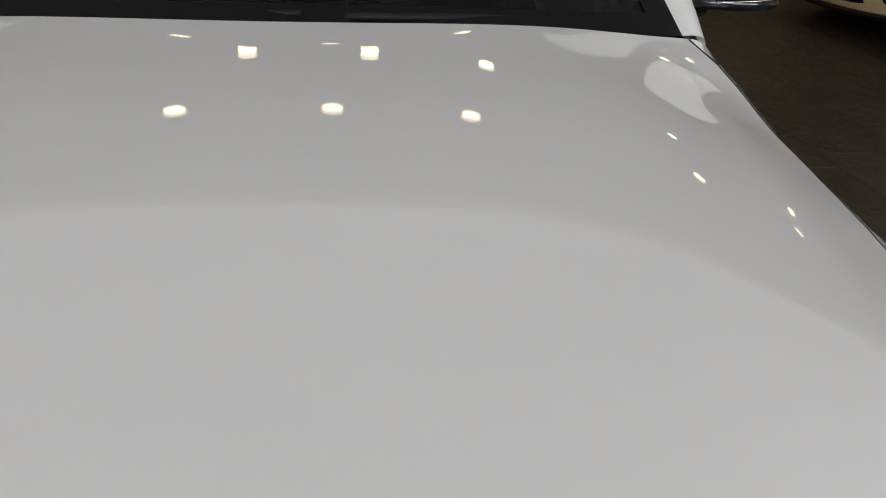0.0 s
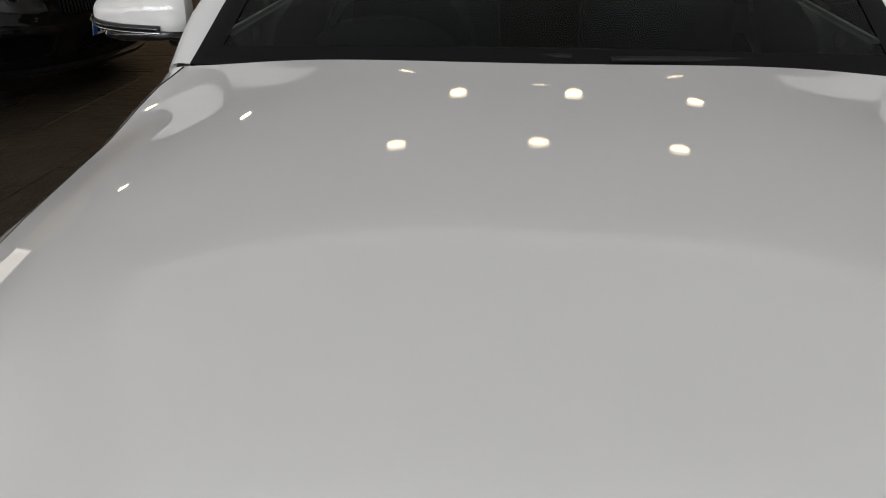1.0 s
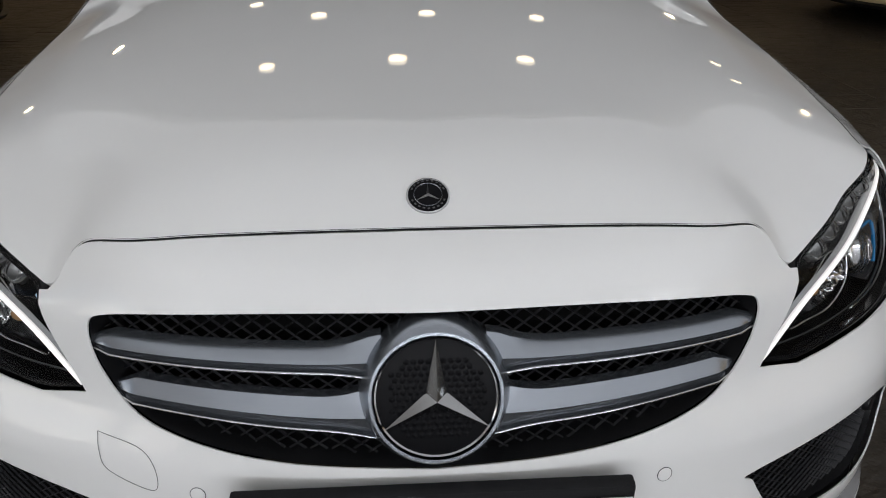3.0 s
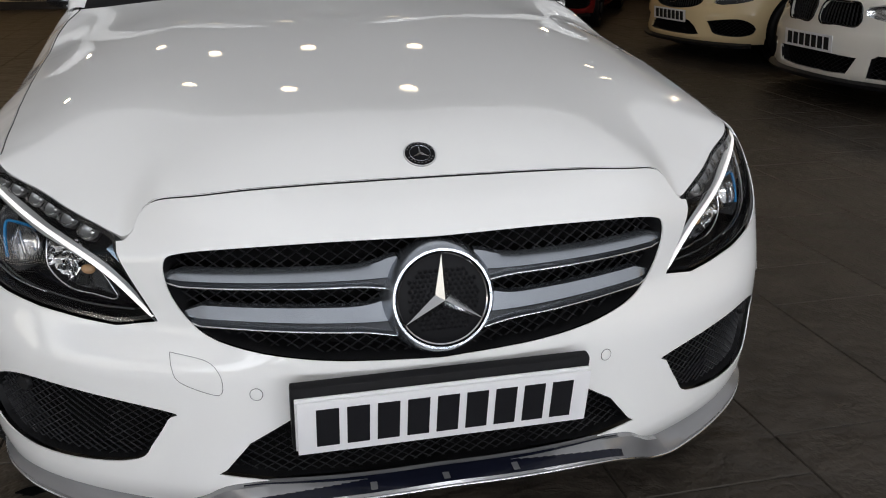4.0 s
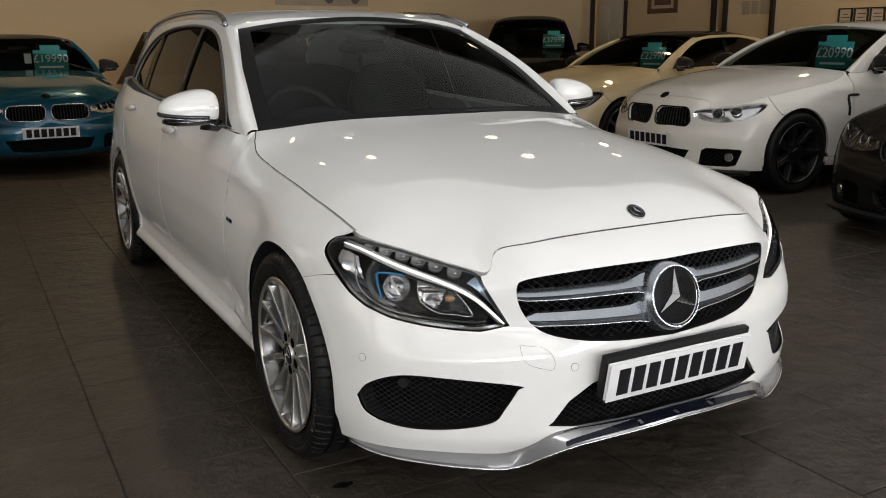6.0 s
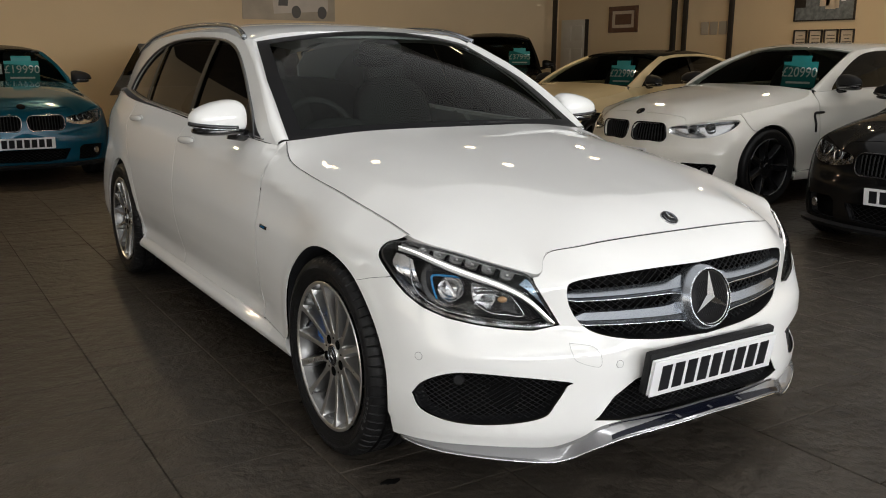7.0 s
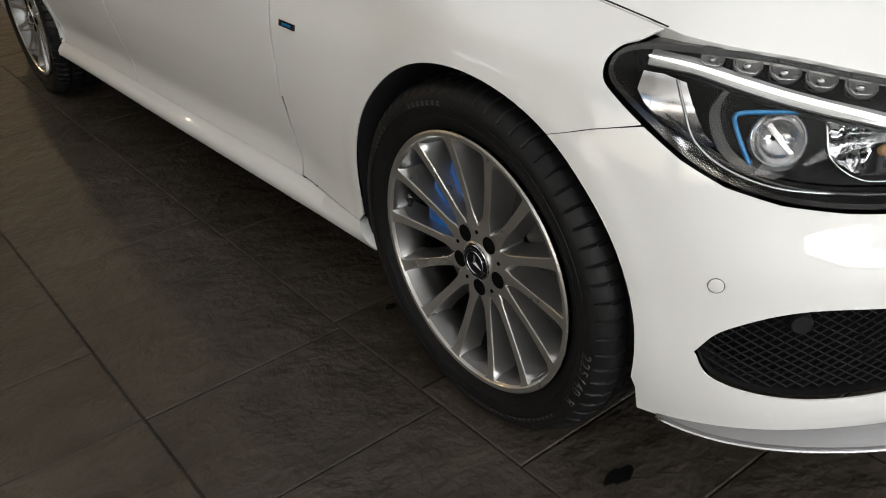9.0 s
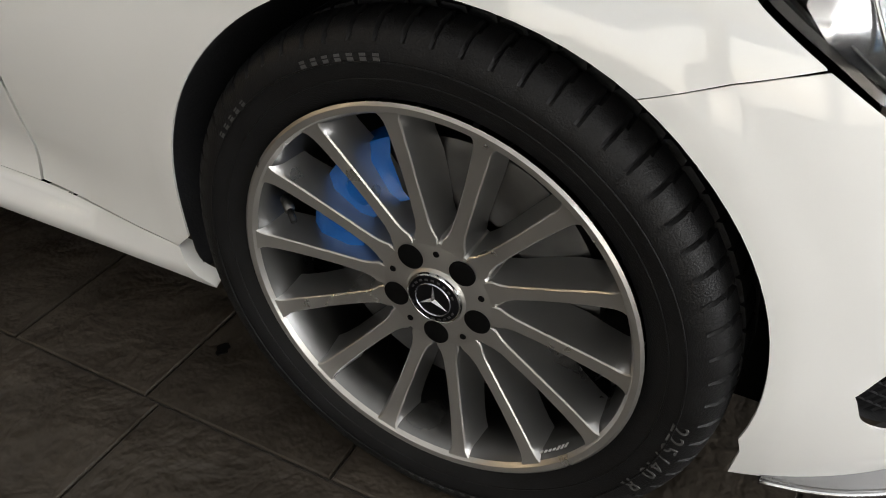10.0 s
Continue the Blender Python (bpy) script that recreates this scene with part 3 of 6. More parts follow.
def greenhouse(spec, car):
    paint, st = spec["paint"], spec["step"]
    w = spec["warp"]
    belt = [(y, float(zbelt(y)) + .012) for y in np.linspace(4.0, 1.7, 22)]
    hole = np.vstack([WINDOW, belt])
    for g in (1, -1):
        f = lambda a, b, g=g: w(cabin(a, b) * [g, 1, 1])
        out = [(4.5, 1.056), (4.1, 1.045), (3.5, 1.012), (2.5, .969), (1.65, .945), (1.478, .936)] + SHELL_FRONT[1:] + [(2.5, 1.372), (2.9, 1.384), (3.4, 1.378), (3.9, 1.345), (4.25, 1.29), (4.42, 1.2)]
        panel("side_frame", f, [np.array(out), hole], paint, car, st, .012)
        gl = lambda a, b, g=g: w(cabin(a, b, .01) * [g, 1, 1])
        for y0, y1 in ((1.6, 2.56), (2.585, 3.42), (3.445, 4.1)):
            yy = np.linspace(max(y0, 1.668), min(y1, 4.045), 20)
            zt = np.interp(yy, WINDOW[:, 0], WINDOW[:, 1])
            lo = zbelt(yy) + .013
            loop = [(a, b) for a, b in zip(yy, lo)] + [(a, b) for a, b in zip(yy[::-1], zt[::-1]) if b > float(zbelt(a)) + .014]
            panel("side_window", gl, [np.array(loop)], TINT, car, .05, 0)
        if spec["detail"]:
            bright = w(cabin(hole[:, 0], hole[:, 1], -.003) * [g, 1, 1])
            sweep("window_trim", bright, .007, ALLOY_GREY, car, "satin grey window surround", 6, True, 1.0, (1, 0, 0))
            for y0 in (2.572, 3.432):
                zt = float(np.interp(y0, WINDOW[:, 0], WINDOW[:, 1]))
                zz = np.linspace(float(zbelt(y0)) + .012, zt, 10)
                ribbon("window_pillar", [w(cabin(y0 + d, zz, -.001) * [g, 1, 1]) for d in (-.028, -.014, 0, .014, .028)], BLACK, car, "black window divider")
            rail = [w(cabin(y, z, -.004) * [g, 1, 1]) for y, z in catmull([(2.2, 1.345), (2.32, 1.378), (2.5, 1.403), (2.9, 1.417), (3.4, 1.408), (3.9, 1.37), (4.2, 1.315), (4.3, 1.28)], 8)]
            sweep("roof_rail", rail, .013, SATIN, car, "satin silver roof rail", 8)
        # pillar between side frame and windscreen
        t = np.linspace(0, 1, 24)
        sf = np.array(SHELL_FRONT)
        a = cabin(np.interp(t, np.linspace(0, 1, len(sf)), sf[:, 0]), np.interp(t, np.linspace(0, 1, len(sf)), sf[:, 1])) * [g, 1, 1]
        b = screen_edge(t) * [g, 1, 1]
        rows = [w(a + (b - a) * k + np.array([g * .006, -.012, .010]) * (4 * k * (1 - k))) for k in np.linspace(0, 1, 7)]
        ribbon("windscreen_pillar", rows, paint, car)
        low = np.linspace((.742, 1.425, .915), (.792, 1.436, .892), 7) * [g, 1, 1]
        head = np.array([r[0] for r in rows])[::-1]
        ribbon("pillar_foot", [head + (low - head) * k - np.array([g * .004, 0, .007]) for k in np.linspace(0, 1, 7)], paint, car)
    sc = lambda a, b: w(screen(a / .71, b / .8))
    loop = [(-.71, 0)] + [(x, 0) for x in np.linspace(-.6, .6, 9)] + [(.71, 0), (.71, .8)] + [(x, .8) for x in np.linspace(.6, -.6, 9)] + [(-.71, .8)]
    facing = lambda p: np.array([0, -1.0, .5]) + 0 * p
    ws = panel("windscreen", sc, [np.array(loop)], GLASS, car, .05, 0, facing)
    ws.visible_shadow = False
    inner = [(-.655, .055), (.655, .055), (.65, .755), (-.65, .755)]
    sc2 = lambda a, b: w(screen(a / .71, b / .8) + np.array([0, -.002, .001]))
    panel("windscreen_border", sc2, [np.array(loop), np.array(inner)], EMBLEM_BLACK, ws, .05, 0, facing, "black printed border of the windscreen")
    rl = [(x, 2.105 + .085 * (x / .56) ** 2) for x in np.linspace(-.592, .592, 21)] + [(.592, 3.2), (.575, 3.9), (.53, 4.45), (0, 4.6), (-.53, 4.45), (-.575, 3.9), (-.592, 3.2)]
    panel("roof", lambda a, b: w(roof(a, b)), [np.array(rl)], paint, car, st * 2, .03, lambda p: np.array([0, 0, 1.0]) + 0 * p)
    # tailgate, seen only as the end of the shell
    tg = lambda a, b: w(np.stack([a * (1 - .18 * (b - 1.05)), 4.66 - .55 * np.clip(b - 1.0, 0, 1) - .1 * (a / .7) ** 2, b], -1))
    panel("tailgate", tg, [np.array([(-.72, 1.0), (.72, 1.0), (.58, 1.34), (-.58, 1.34)])], TINT, car, .08, 0, lambda p: np.array([0, 1.0, .3]) + 0 * p)
    # black blocks: the dark below and behind is put into their colour
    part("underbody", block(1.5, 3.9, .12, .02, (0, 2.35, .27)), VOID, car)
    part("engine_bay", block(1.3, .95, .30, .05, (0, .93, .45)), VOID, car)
    cw = [w(np.stack([x, 1.345 + .112 * (x / .735) ** 2 + d, .965 - .04 * (x / .735) ** 2 + 0 * x + e], -1)) for x in [np.linspace(-.74, .74, 30)] for d, e in ((-.03, -.03), (.0, .0), (.05, -.005), (.12, .02))]
    ribbon("cowl", cw, BLACK, car, "black plastic cowl below the windscreen")


def wheel_wells(spec, car):
    for g in (1, -1):
        for cy, cz in (ARCH_F, ARCH_R):
            rows, _ = lathe_rows([(.362, .89), (.365, .75), (.36, .56), (.2, .55), (.0, .55)], 40, radians(-15), radians(210))
            rows = [r + [0, cy, cz] for r in rows]
            for r in rows:
                edge = np.array([side(s_of_y(max(p[1], .3)), max(p[2], .15))[0] for p in r])
                r[:, 0] = np.minimum(r[:, 0], edge - .012)
            ribbon("wheel_liner", [spec["warp"](r * [g, 1, 1]) for r in rows], LINER, car)
# ---- the car's fittings ----
def text_mesh(name, words, size, mat, parent, m, depth=.002):
    cu = bpy.data.curves.new(name, "FONT")
    cu.body, cu.size, cu.extrude, cu.align_x, cu.align_y = words, size, depth, "CENTER", "CENTER"
    ob = new(name, cu)
    me = bpy.data.meshes.new_from_object(ob.evaluated_get(bpy.context.evaluated_depsgraph_get()))
    bpy.data.objects.remove(ob)
    bpy.data.curves.remove(cu)
    me.materials.clear()
    me.materials.append(mat)
    o = new(name, me)
    o.parent = parent
    o.matrix_basis = m
    return o


def basis(at, ex, ey):
    """A pose at a place, with its x and y axes along ex and ey."""
    x = Vector(ex).normalized()
    z = x.cross(Vector(ey)).normalized()
    y = z.cross(x)
    m = Matrix((x, y, z)).transposed().to_4x4()
    m.translation = Vector(at)
    return m


def on_side(s, z, inward=0.0, warp=None):
    """A pose on the flank: x along it, y up it, z outwards."""
    f = warp or (lambda p: p)
    p, a, b = (f(np.asarray(side(u, v, inward)).reshape(1, 3))[0] for u, v in ((s, z), (s + .004, z), (s, z + .004)))
    return basis(p, a - p, b - p)


def lattice(name, f, loop, pitch, slope, half, mat, parent, rise=.004, label=""):
    """Crossing bars over the inside of a loop, each with a ridge."""
    loop = np.asarray(loop, float)
    lo, hi = loop.min(0), loop.max(0)
    verts, faces = [], []
    run = (hi[1] - lo[1]) / slope
    zs = np.arange(lo[1], hi[1], .006)
    for sign in (1, -1):
        for a in np.arange(lo[0] - run, hi[0] + run, pitch):
            s = a + (zs - lo[1]) / slope * sign
            ok = inside(np.stack([s, zs], 1), loop)
            i = 0
            while i < len(zs):
                if not ok[i]:
                    i += 1
                    continue
                j = i
                while j + 1 < len(zs) and ok[j + 1]:
                    j += 1
                if j > i:
                    ss, zz = s[i:j + 1], zs[i:j + 1]
                    base, n = len(verts), len(ss)
                    rows = [f(ss - half, zz, .0), f(ss, zz, -rise), f(ss + half, zz, .0)]
                    for k in range(n):
                        verts += [rows[0][k], rows[1][k], rows[2][k]]
                    for k in range(n - 1):
                        b = base + 3 * k
                        faces += [(b, b + 1, b + 4, b + 3), (b + 1, b + 2, b + 5, b + 4)]
                i = j + 1
    return link(name, verts, faces, mat, parent, label, None, False)


def disc(r, h, seg=32, bevel=.15):
    bm = bmesh.new()
    rows = [(0, h), (r * (1 - bevel), h), (r, h * .5), (r, 0)]
    rings = []
    for rr, z in rows:
        rings.append([bm.verts.new((rr * math.cos(2 * math.pi * k / seg), rr * math.sin(2 * math.pi * k / seg), z)) for k in range(seg)] if rr else [bm.verts.new((0, 0, z))])
    for k in range(seg):
        bm.faces.new((rings[0][0], rings[1][k], rings[1][(k + 1) % seg]))
        for a, b in ((1, 2), (2, 3)):
            bm.faces.new((rings[a][k], rings[b][k], rings[b][(k + 1) % seg], rings[a][(k + 1) % seg]))
    return bm


def hoop(r, w, h, seg=48):
    """A ring of radius r, half width w and half height h, in the xy plane."""
    bm = bmesh.new()
    sec = [(math.cos(t), math.sin(t)) for t in [2 * math.pi * k / 8 for k in range(8)]]
    rings = [[bm.verts.new(((r + w * c) * math.cos(2 * math.pi * k / seg), (r + w * c) * math.sin(2 * math.pi * k / seg), h * q)) for c, q in sec] for k in range(seg)]
    for k in range(seg):
        for j in range(8):
            bm.faces.new((rings[k][j], rings[(k + 1) % seg][j], rings[(k + 1) % seg][(j + 1) % 8], rings[k][(j + 1) % 8]))
    return bm


def turned(profile, seg=48):
    """A profile (radius, height) turned about z."""
    bm = bmesh.new()
    rings = [[bm.verts.new((r * math.cos(2 * math.pi * k / seg), r * math.sin(2 * math.pi * k / seg), z)) for k in range(seg)] for r, z in profile]
    for a, b in zip(rings, rings[1:]):
        for k in range(seg):
            bm.faces.new((a[k], b[k], b[(k + 1) % seg], a[(k + 1) % seg]))
    return bm


def three_arms(r, h, wide=.17):
    """Three ridged, tapering arms in a ring."""
    bm = bmesh.new()
    top = bm.verts.new((0, 0, h))
    for k in range(3):
        a = math.pi / 2 + k * 2 * math.pi / 3
        tip = bm.verts.new((r * math.cos(a), r * math.sin(a), h * .25))
        l = bm.verts.new((r * wide * math.cos(a + math.pi / 3), r * wide * math.sin(a + math.pi / 3), 0))
        q = bm.verts.new((r * wide * math.cos(a - math.pi / 3), r * wide * math.sin(a - math.pi / 3), 0))
        bm.faces.new((top, tip, l))
        bm.faces.new((top, q, tip))
    return bm


def placed(ob, m):
    ob.matrix_basis = m
    return ob


def badge(parent, m, r, name="bonnet_badge"):
    b = placed(part(name, disc(r, r * .12), EMBLEM_BLACK, parent, "round black badge with a chrome rim"), m)
    part("rim", hoop(r * .97, r * .07, r * .09), CHROME, b)
    part("inner_ring", hoop(r * .66, r * .05, r * .16), SATIN, b)
    placed(part("star", three_arms(r * .63, r * .14), CHROME, b, smooth=False), Matrix.Translation((0, 0, r * .1)))
    for k in range(22):
        a = 2 * math.pi * (k + .5) / 22
        if abs(math.sin(a)) > .34:
            placed(part("mark", block(r * .07, r * .11, r * .03, 0), ALLOY_GREY, b), Matrix.Rotation(a, 4, "Z") @ Matrix.Translation((0, 0, r * .13)) @ Matrix.Translation((r * .82, 0, 0)))
    return b


def slatted_grille(car):
    g = tagged(empty("grille", None, car), "black mesh grille with silver double fins and a round emblem")
    # black sheet: the dark behind the mesh is put into its colour
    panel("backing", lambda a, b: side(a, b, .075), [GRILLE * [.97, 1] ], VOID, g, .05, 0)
    rim = np.vstack([GRILLE, GRILLE[:1]])
    ribbon("surround", [side(rim[:, 0], rim[:, 1], d) for d in (.006, .035, .075)], BLACK, g)
    lattice("mesh", lambda a, b, d: side(a, b, .036 + d), GRILLE, .03, .62, .0024, MESH, g, .004, "black diamond mesh")
    for sgn in (1, -1):
        for k, (za, zb, s1) in enumerate((((.630, .6), (.630, .602), .484), ((.563, .52), (.567, .533), .452))):
            s = np.linspace(.07, s1, 26)
            t = (s - .07) / (s1 - .07)
            zt, zl = za[0] + (zb[0] - za[0]) * t, za[1] + (zb[1] - za[1]) * t
            grow = np.clip((.16 - s) / .08, 0, 1) ** 2
            zt, zl = zt + .015 * grow, zl - .008 * grow
            zm = zl + (zt - zl) * .42
            end = np.clip((s1 - s) / .022, .4, 1) ** .7
            zt, zl = zm + (zt - zm) * end, zm + (zl - zm) * end
            taper = np.clip((s1 - s) / .03, .15, 1)
            out = [(zt, .028), (zt - .002, .012), (zm + .003, .001), (zm, -.001)]
            ribbon("fin", [side(sgn * s, z, .004 + d * taper + .006 * (1 - taper)) for z, d in out], SATIN, g, "satin silver grille fin")
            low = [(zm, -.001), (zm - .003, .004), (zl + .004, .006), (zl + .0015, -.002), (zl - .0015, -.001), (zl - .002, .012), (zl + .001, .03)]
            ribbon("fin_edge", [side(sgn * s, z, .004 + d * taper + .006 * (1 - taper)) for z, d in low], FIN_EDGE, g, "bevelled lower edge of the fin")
            sweep("fin_line", side(sgn * s, zl + .001, .002 + .006 * (1 - taper)), .0022, CHROME, g, "bright line under the fin", 6)
    m = on_side(0.0001, .575, .0)
    m.translation = Vector((0, .03, .577))
    placed(part("emblem_housing", turned([(.083, .012), (.087, .012), (.093, .002), (.098, -.015), (.102, -.045)], 64), SATIN, g, "satin silver round housing"), m)
    em = placed(part("emblem", disc(.079, .006, 48), EMBLEM_BLACK, g, "black round emblem with chrome ring and arms"), m @ Matrix.Translation((0, 0, .004)))
    part("ring", hoop(.0795, .003, .006, 64), CHROME, em)
    placed(part("star", three_arms(.078, .016, .2), CHROME, em, smooth=False), Matrix.Translation((0, 0, .007)))
    bm = bmesh.new()
    for i in range(-6, 7):
        for j in range(-6, 7):
            x, y = i * .0095 + (j % 2) * .00475, j * .0082
            if math.hypot(x, y) < .066:
                vs = [bm.verts.new((x + .0042 * math.cos(q * math.pi / 3 + .5), y + .0042 * math.sin(q * math.pi / 3 + .5), .0065)) for q in range(6)]
                tp = bm.verts.new((x, y, .0082))
                for q in range(6):
                    bm.faces.new((vs[q], vs[(q + 1) % 6], tp))
    part("pattern", bm, EMBLEM_BLACK, em, "black pimpled face", False)


def fog_grilles(car, warp=lambda p: p):
    for sgn in (1, -1):
        loop = FOG * [sgn, 1]
        g = tagged(empty("side_intake", None, car), "black diamond mesh side intake")
        # black sheets stand in for the shaded depth behind the intakes' mesh
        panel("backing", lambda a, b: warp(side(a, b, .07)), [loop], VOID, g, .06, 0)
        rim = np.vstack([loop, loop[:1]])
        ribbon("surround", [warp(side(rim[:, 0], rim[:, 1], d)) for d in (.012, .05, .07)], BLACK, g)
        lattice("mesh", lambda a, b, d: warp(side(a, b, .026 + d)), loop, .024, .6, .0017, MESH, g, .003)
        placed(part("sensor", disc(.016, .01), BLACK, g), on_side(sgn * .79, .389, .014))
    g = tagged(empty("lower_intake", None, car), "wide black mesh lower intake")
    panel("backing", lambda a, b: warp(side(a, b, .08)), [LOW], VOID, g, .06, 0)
    rim = np.vstack([LOW, LOW[:1]])
    ribbon("surround", [warp(side(rim[:, 0], rim[:, 1], d)) for d in (.012, .05, .08)], BLACK, g)
    lattice("mesh", lambda a, b, d: warp(side(a, b, .03 + d)), LOW, .026, .6, .0018, MESH, g, .003)


def splitter(car):
    s = np.linspace(-.985, .985, 120)
    a = np.abs(s)
    zb = smooth_curve([0, .2, .32, .40, .46, .52, .6, .74, .9, .985], [.227, .221, .208, .182, .152, .143, .15, .163, .172, .178])(a)
    out = smooth_curve([0, .3, .45, .52, .74, .9, .985], [.04, .038, .046, .05, .034, .018, .004])(a)
    zt = smooth_curve([0, .3, .38, .45, .52, .6, .74, .985], [.253, .252, .242, .202, .178, .183, .192, .19])(a)
    rows = [side(s, zt, .004), side(s, zt - .004, -out * .3), side(s, zb + .012, -out * .9), side(s, zb + .004, -out), side(s, zb, -out + .004), side(s, zb, .06)]
    sp = ribbon("front_splitter", rows, GREY_SKIRT, car, "grey front splitter with a bright lower edge")
    sweep("bright_edge", side(s, zb + .002, -out - .001), .0035, CHROME, sp, "", 6)
    m = a < .36
    q = s[m]
    ribbon("middle_blade", [side(q, (zt - .001)[m], -.006), side(q, (zb + .012)[m], (-out * .93)[m] - .001), side(q, (zb + .009)[m], (-out * .8)[m])], SKIRT_GLOSS, sp, "dark gloss middle of the splitter")
    for x in (-.13, .0, .13):
        t = np.linspace(0, 1, 6)
        i = np.argmin(np.abs(s - x))
        ribbon("rib", [side(x + d, zt[i] - .006 + (zb[i] + .018 - zt[i] + .006) * t, -.010 - h - (out[i] * .88 - .008) * t) for d, h in ((-.006, 0), (-.003, .001), (.003, .001), (.006, 0))], GREY_SKIRT, sp)


def plate(parent, m, text_bars, mat=None, holder=True):
    """A number plate in the xy plane, its characters as plain bars."""
    p = empty("number_plate", m, parent)
    tagged(p, "white number plate with dark bars")
    if holder:
        part("plate_holder", block(.53, .128, .022, .006, (-.004, .012, -.010)), BLACK, p, "black plastic plate holder")
        part("rear_plate", block(.52, .111, .004, .0015, (-.003, .004, .006)), PLATE_WHITE, p)
    part("plate_face", block(.52, .111, .005, .002, (0, 0, .0125)), mat or PLATE_WHITE, p)
    n = text_bars
    span = .47 / n
    for k in range(n):
        x = -.235 + span * (k + .5)
        part("bar", block(span * .74, .079, .0016, 0, (x, 0, .0155)), INK, p, "", False)
    return p


def headlamp(car, sgn, spec):
    w = spec["warp"]
    h = tagged(empty("headlamp", None, car), "dark headlamp with a white light strip behind a clear lens")
    loop = LAMP * [sgn, 1]
    c = LAMP.mean(0)
    rim = np.vstack([loop, loop[:1]])
    ff = lambda d: (lambda a, b: w(side(a, b, d)))
    def shrink(k):
        t = np.roll(LAMP, -2, 0) - np.roll(LAMP, 2, 0)
        n = np.stack([-t[:, 1], t[:, 0]], 1)
        n /= np.maximum(np.linalg.norm(n, axis=1), 1e-9)[:, None]
        test = inside(LAMP + n * .004, LAMP)
        n[~test] *= -1
        return (LAMP + n * k) * [sgn, 1]
    lens = panel("lens", ff(.005), [loop], LENS, h, .025, 0)
    lens.visible_shadow = False
    panel("seal", ff(.008), [loop, shrink(.007)], BLACK_GLOSS, h, .02, 0)
    panel("bucket", ff(.075), [shrink(.004)], EMBLEM_BLACK, h, .03, 0)
    ribbon("bucket_wall", [w(side(rim[:, 0], rim[:, 1], d)) for d in (.009, .04, .078)], BLACK_GLOSS, h)
    strip = catmull([(1.045, .733), (1.0, .729), (.966, .7235), (.901, .706), (.838, .689), (.777, .675), (.691, .655), (.621, .629), (.572, .597), (.533, .558), (.513, .541)], 8)
    glow_line = w(side(sgn * strip[:, 0], strip[:, 1], .010))
    for _ in range(60):
        glow_line[1:-1] = .5 * glow_line[1:-1] + .25 * (glow_line[2:] + glow_line[:-2])
    sweep("light_strip", glow_line, np.interp(np.linspace(0, 1, len(strip)), [0, .1, .3, .8, 1], [.0014, .0026, .0036, .0044, .0028]), DRL, h, "white daytime light strip", 8)
    sh = strip + [0, -.004]
    ribbon("strip_channel", [w(side(sgn * sh[:, 0], sh[:, 1] + e, d)) for e, d in ((.009, .02), (.002, .015), (-.007, .017), (-.011, .026))], LAMP_SILVER, h, "pale silver channel behind the light strip")
    sh = strip + [0, -.019]
    ribbon("shelf", [w(side(sgn * sh[:, 0], sh[:, 1] + e, d)) for e, d in ((.006, .028), (.0, .028), (-.004, .036), (-.006, .06))], EMBLEM_BLACK, h)
    if not spec["detail"]:
        for s0, z0 in ((.83, .63), (.70, .61)):
            placed(part("projector", ball(.034, .034, .03), REFLECTOR, h), on_side(sgn * s0, z0, .05, w))
        return
    skin = lambda e, z, d: side(sgn * e, z, d)
    rod = lambda name, pts, r, d, mat, label="": sweep(name, skin(*catmull(pts, 8).T, d), r, mat, h, label, 6)
    tray = lambda name, pts, depth, mat, label="": panel(name, lambda a, b: side(a, b, depth(np.abs(a), b)), [np.array(pts) * [sgn, 1]], mat, h, .008, .004, label=label)
    for s0, z0, k in ((.951, .729, .8), (.893, .7195, .92), (.829, .7085, 1), (.769, .6975, 1), (.71, .687, 1), (.651, .673, 1)):
        m = on_side(sgn * s0, z0, .022) @ Matrix.Rotation(radians(14) * sgn, 4, "Z") @ Matrix.Scale(k * 1.12, 4)
        cell = placed(part("light_cell", ball(.0175, .0155, .012, (0, 0, .001), 20, 12, .5), LENS, h, "small clear light cell"), m)
        cup = [(r * .018, r * r * .012 - .012) for r in np.linspace(1, .12, 7)]
        bowl = part("cell_cup", turned(cup, 20), LAMP_SILVER, cell)
        bowl.matrix_basis = Matrix.Diagonal((1, .9, 1, 1))
        part("cell_bulb", ball(.006, .005, .005, (-.002 * sgn, .001, -.005), 12, 8), REFLECTOR, cell)
        sweep("cell_edge", [(.017 * sgn, .008, .004), (.0165 * sgn, -.006, .005), (.008 * sgn, -.0135, .005), (-.009 * sgn, -.0125, .005), (-.016 * sgn, -.004, .004)], .0011, CHROME, cell, "", 5)
    # outer corner: upright bright reflector with a chrome edge that runs on below the projector
    tray("outer_reflector", [(1.05, .7135), (1.02, .711), (.985, .700), (.968, .668), (.95, .632), (.93, .609), (.945, .611), (.985, .634), (1.025, .661), (1.052, .692)], lambda a, b: .02 + .22 * np.clip(1.03 - a, 0, .1) + 4 * (b - .69) ** 2, REFLECTOR, "bright upright corner reflector")
    rod("reflector_edge", [(.998, .705), (.979, .668), (.957, .63), (.91, .598), (.84, .573), (.75, .558)], .0022, .026, CHROME)
    b = catmull([(.925, .692), (.944, .664), (.928, .624), (.893, .596), (.84, .58)], 6)
    ribbon("bezel", [skin(b[:, 0] - e, b[:, 1] + e * .3, d) for e, d in ((-.006, .06), (.0, .034), (.016, .034), (.022, .062))], LAMP_GREY, h, "grey bezel round the projector")
    # projector with its blue frame
    m = on_side(sgn * .836, .627, .048)
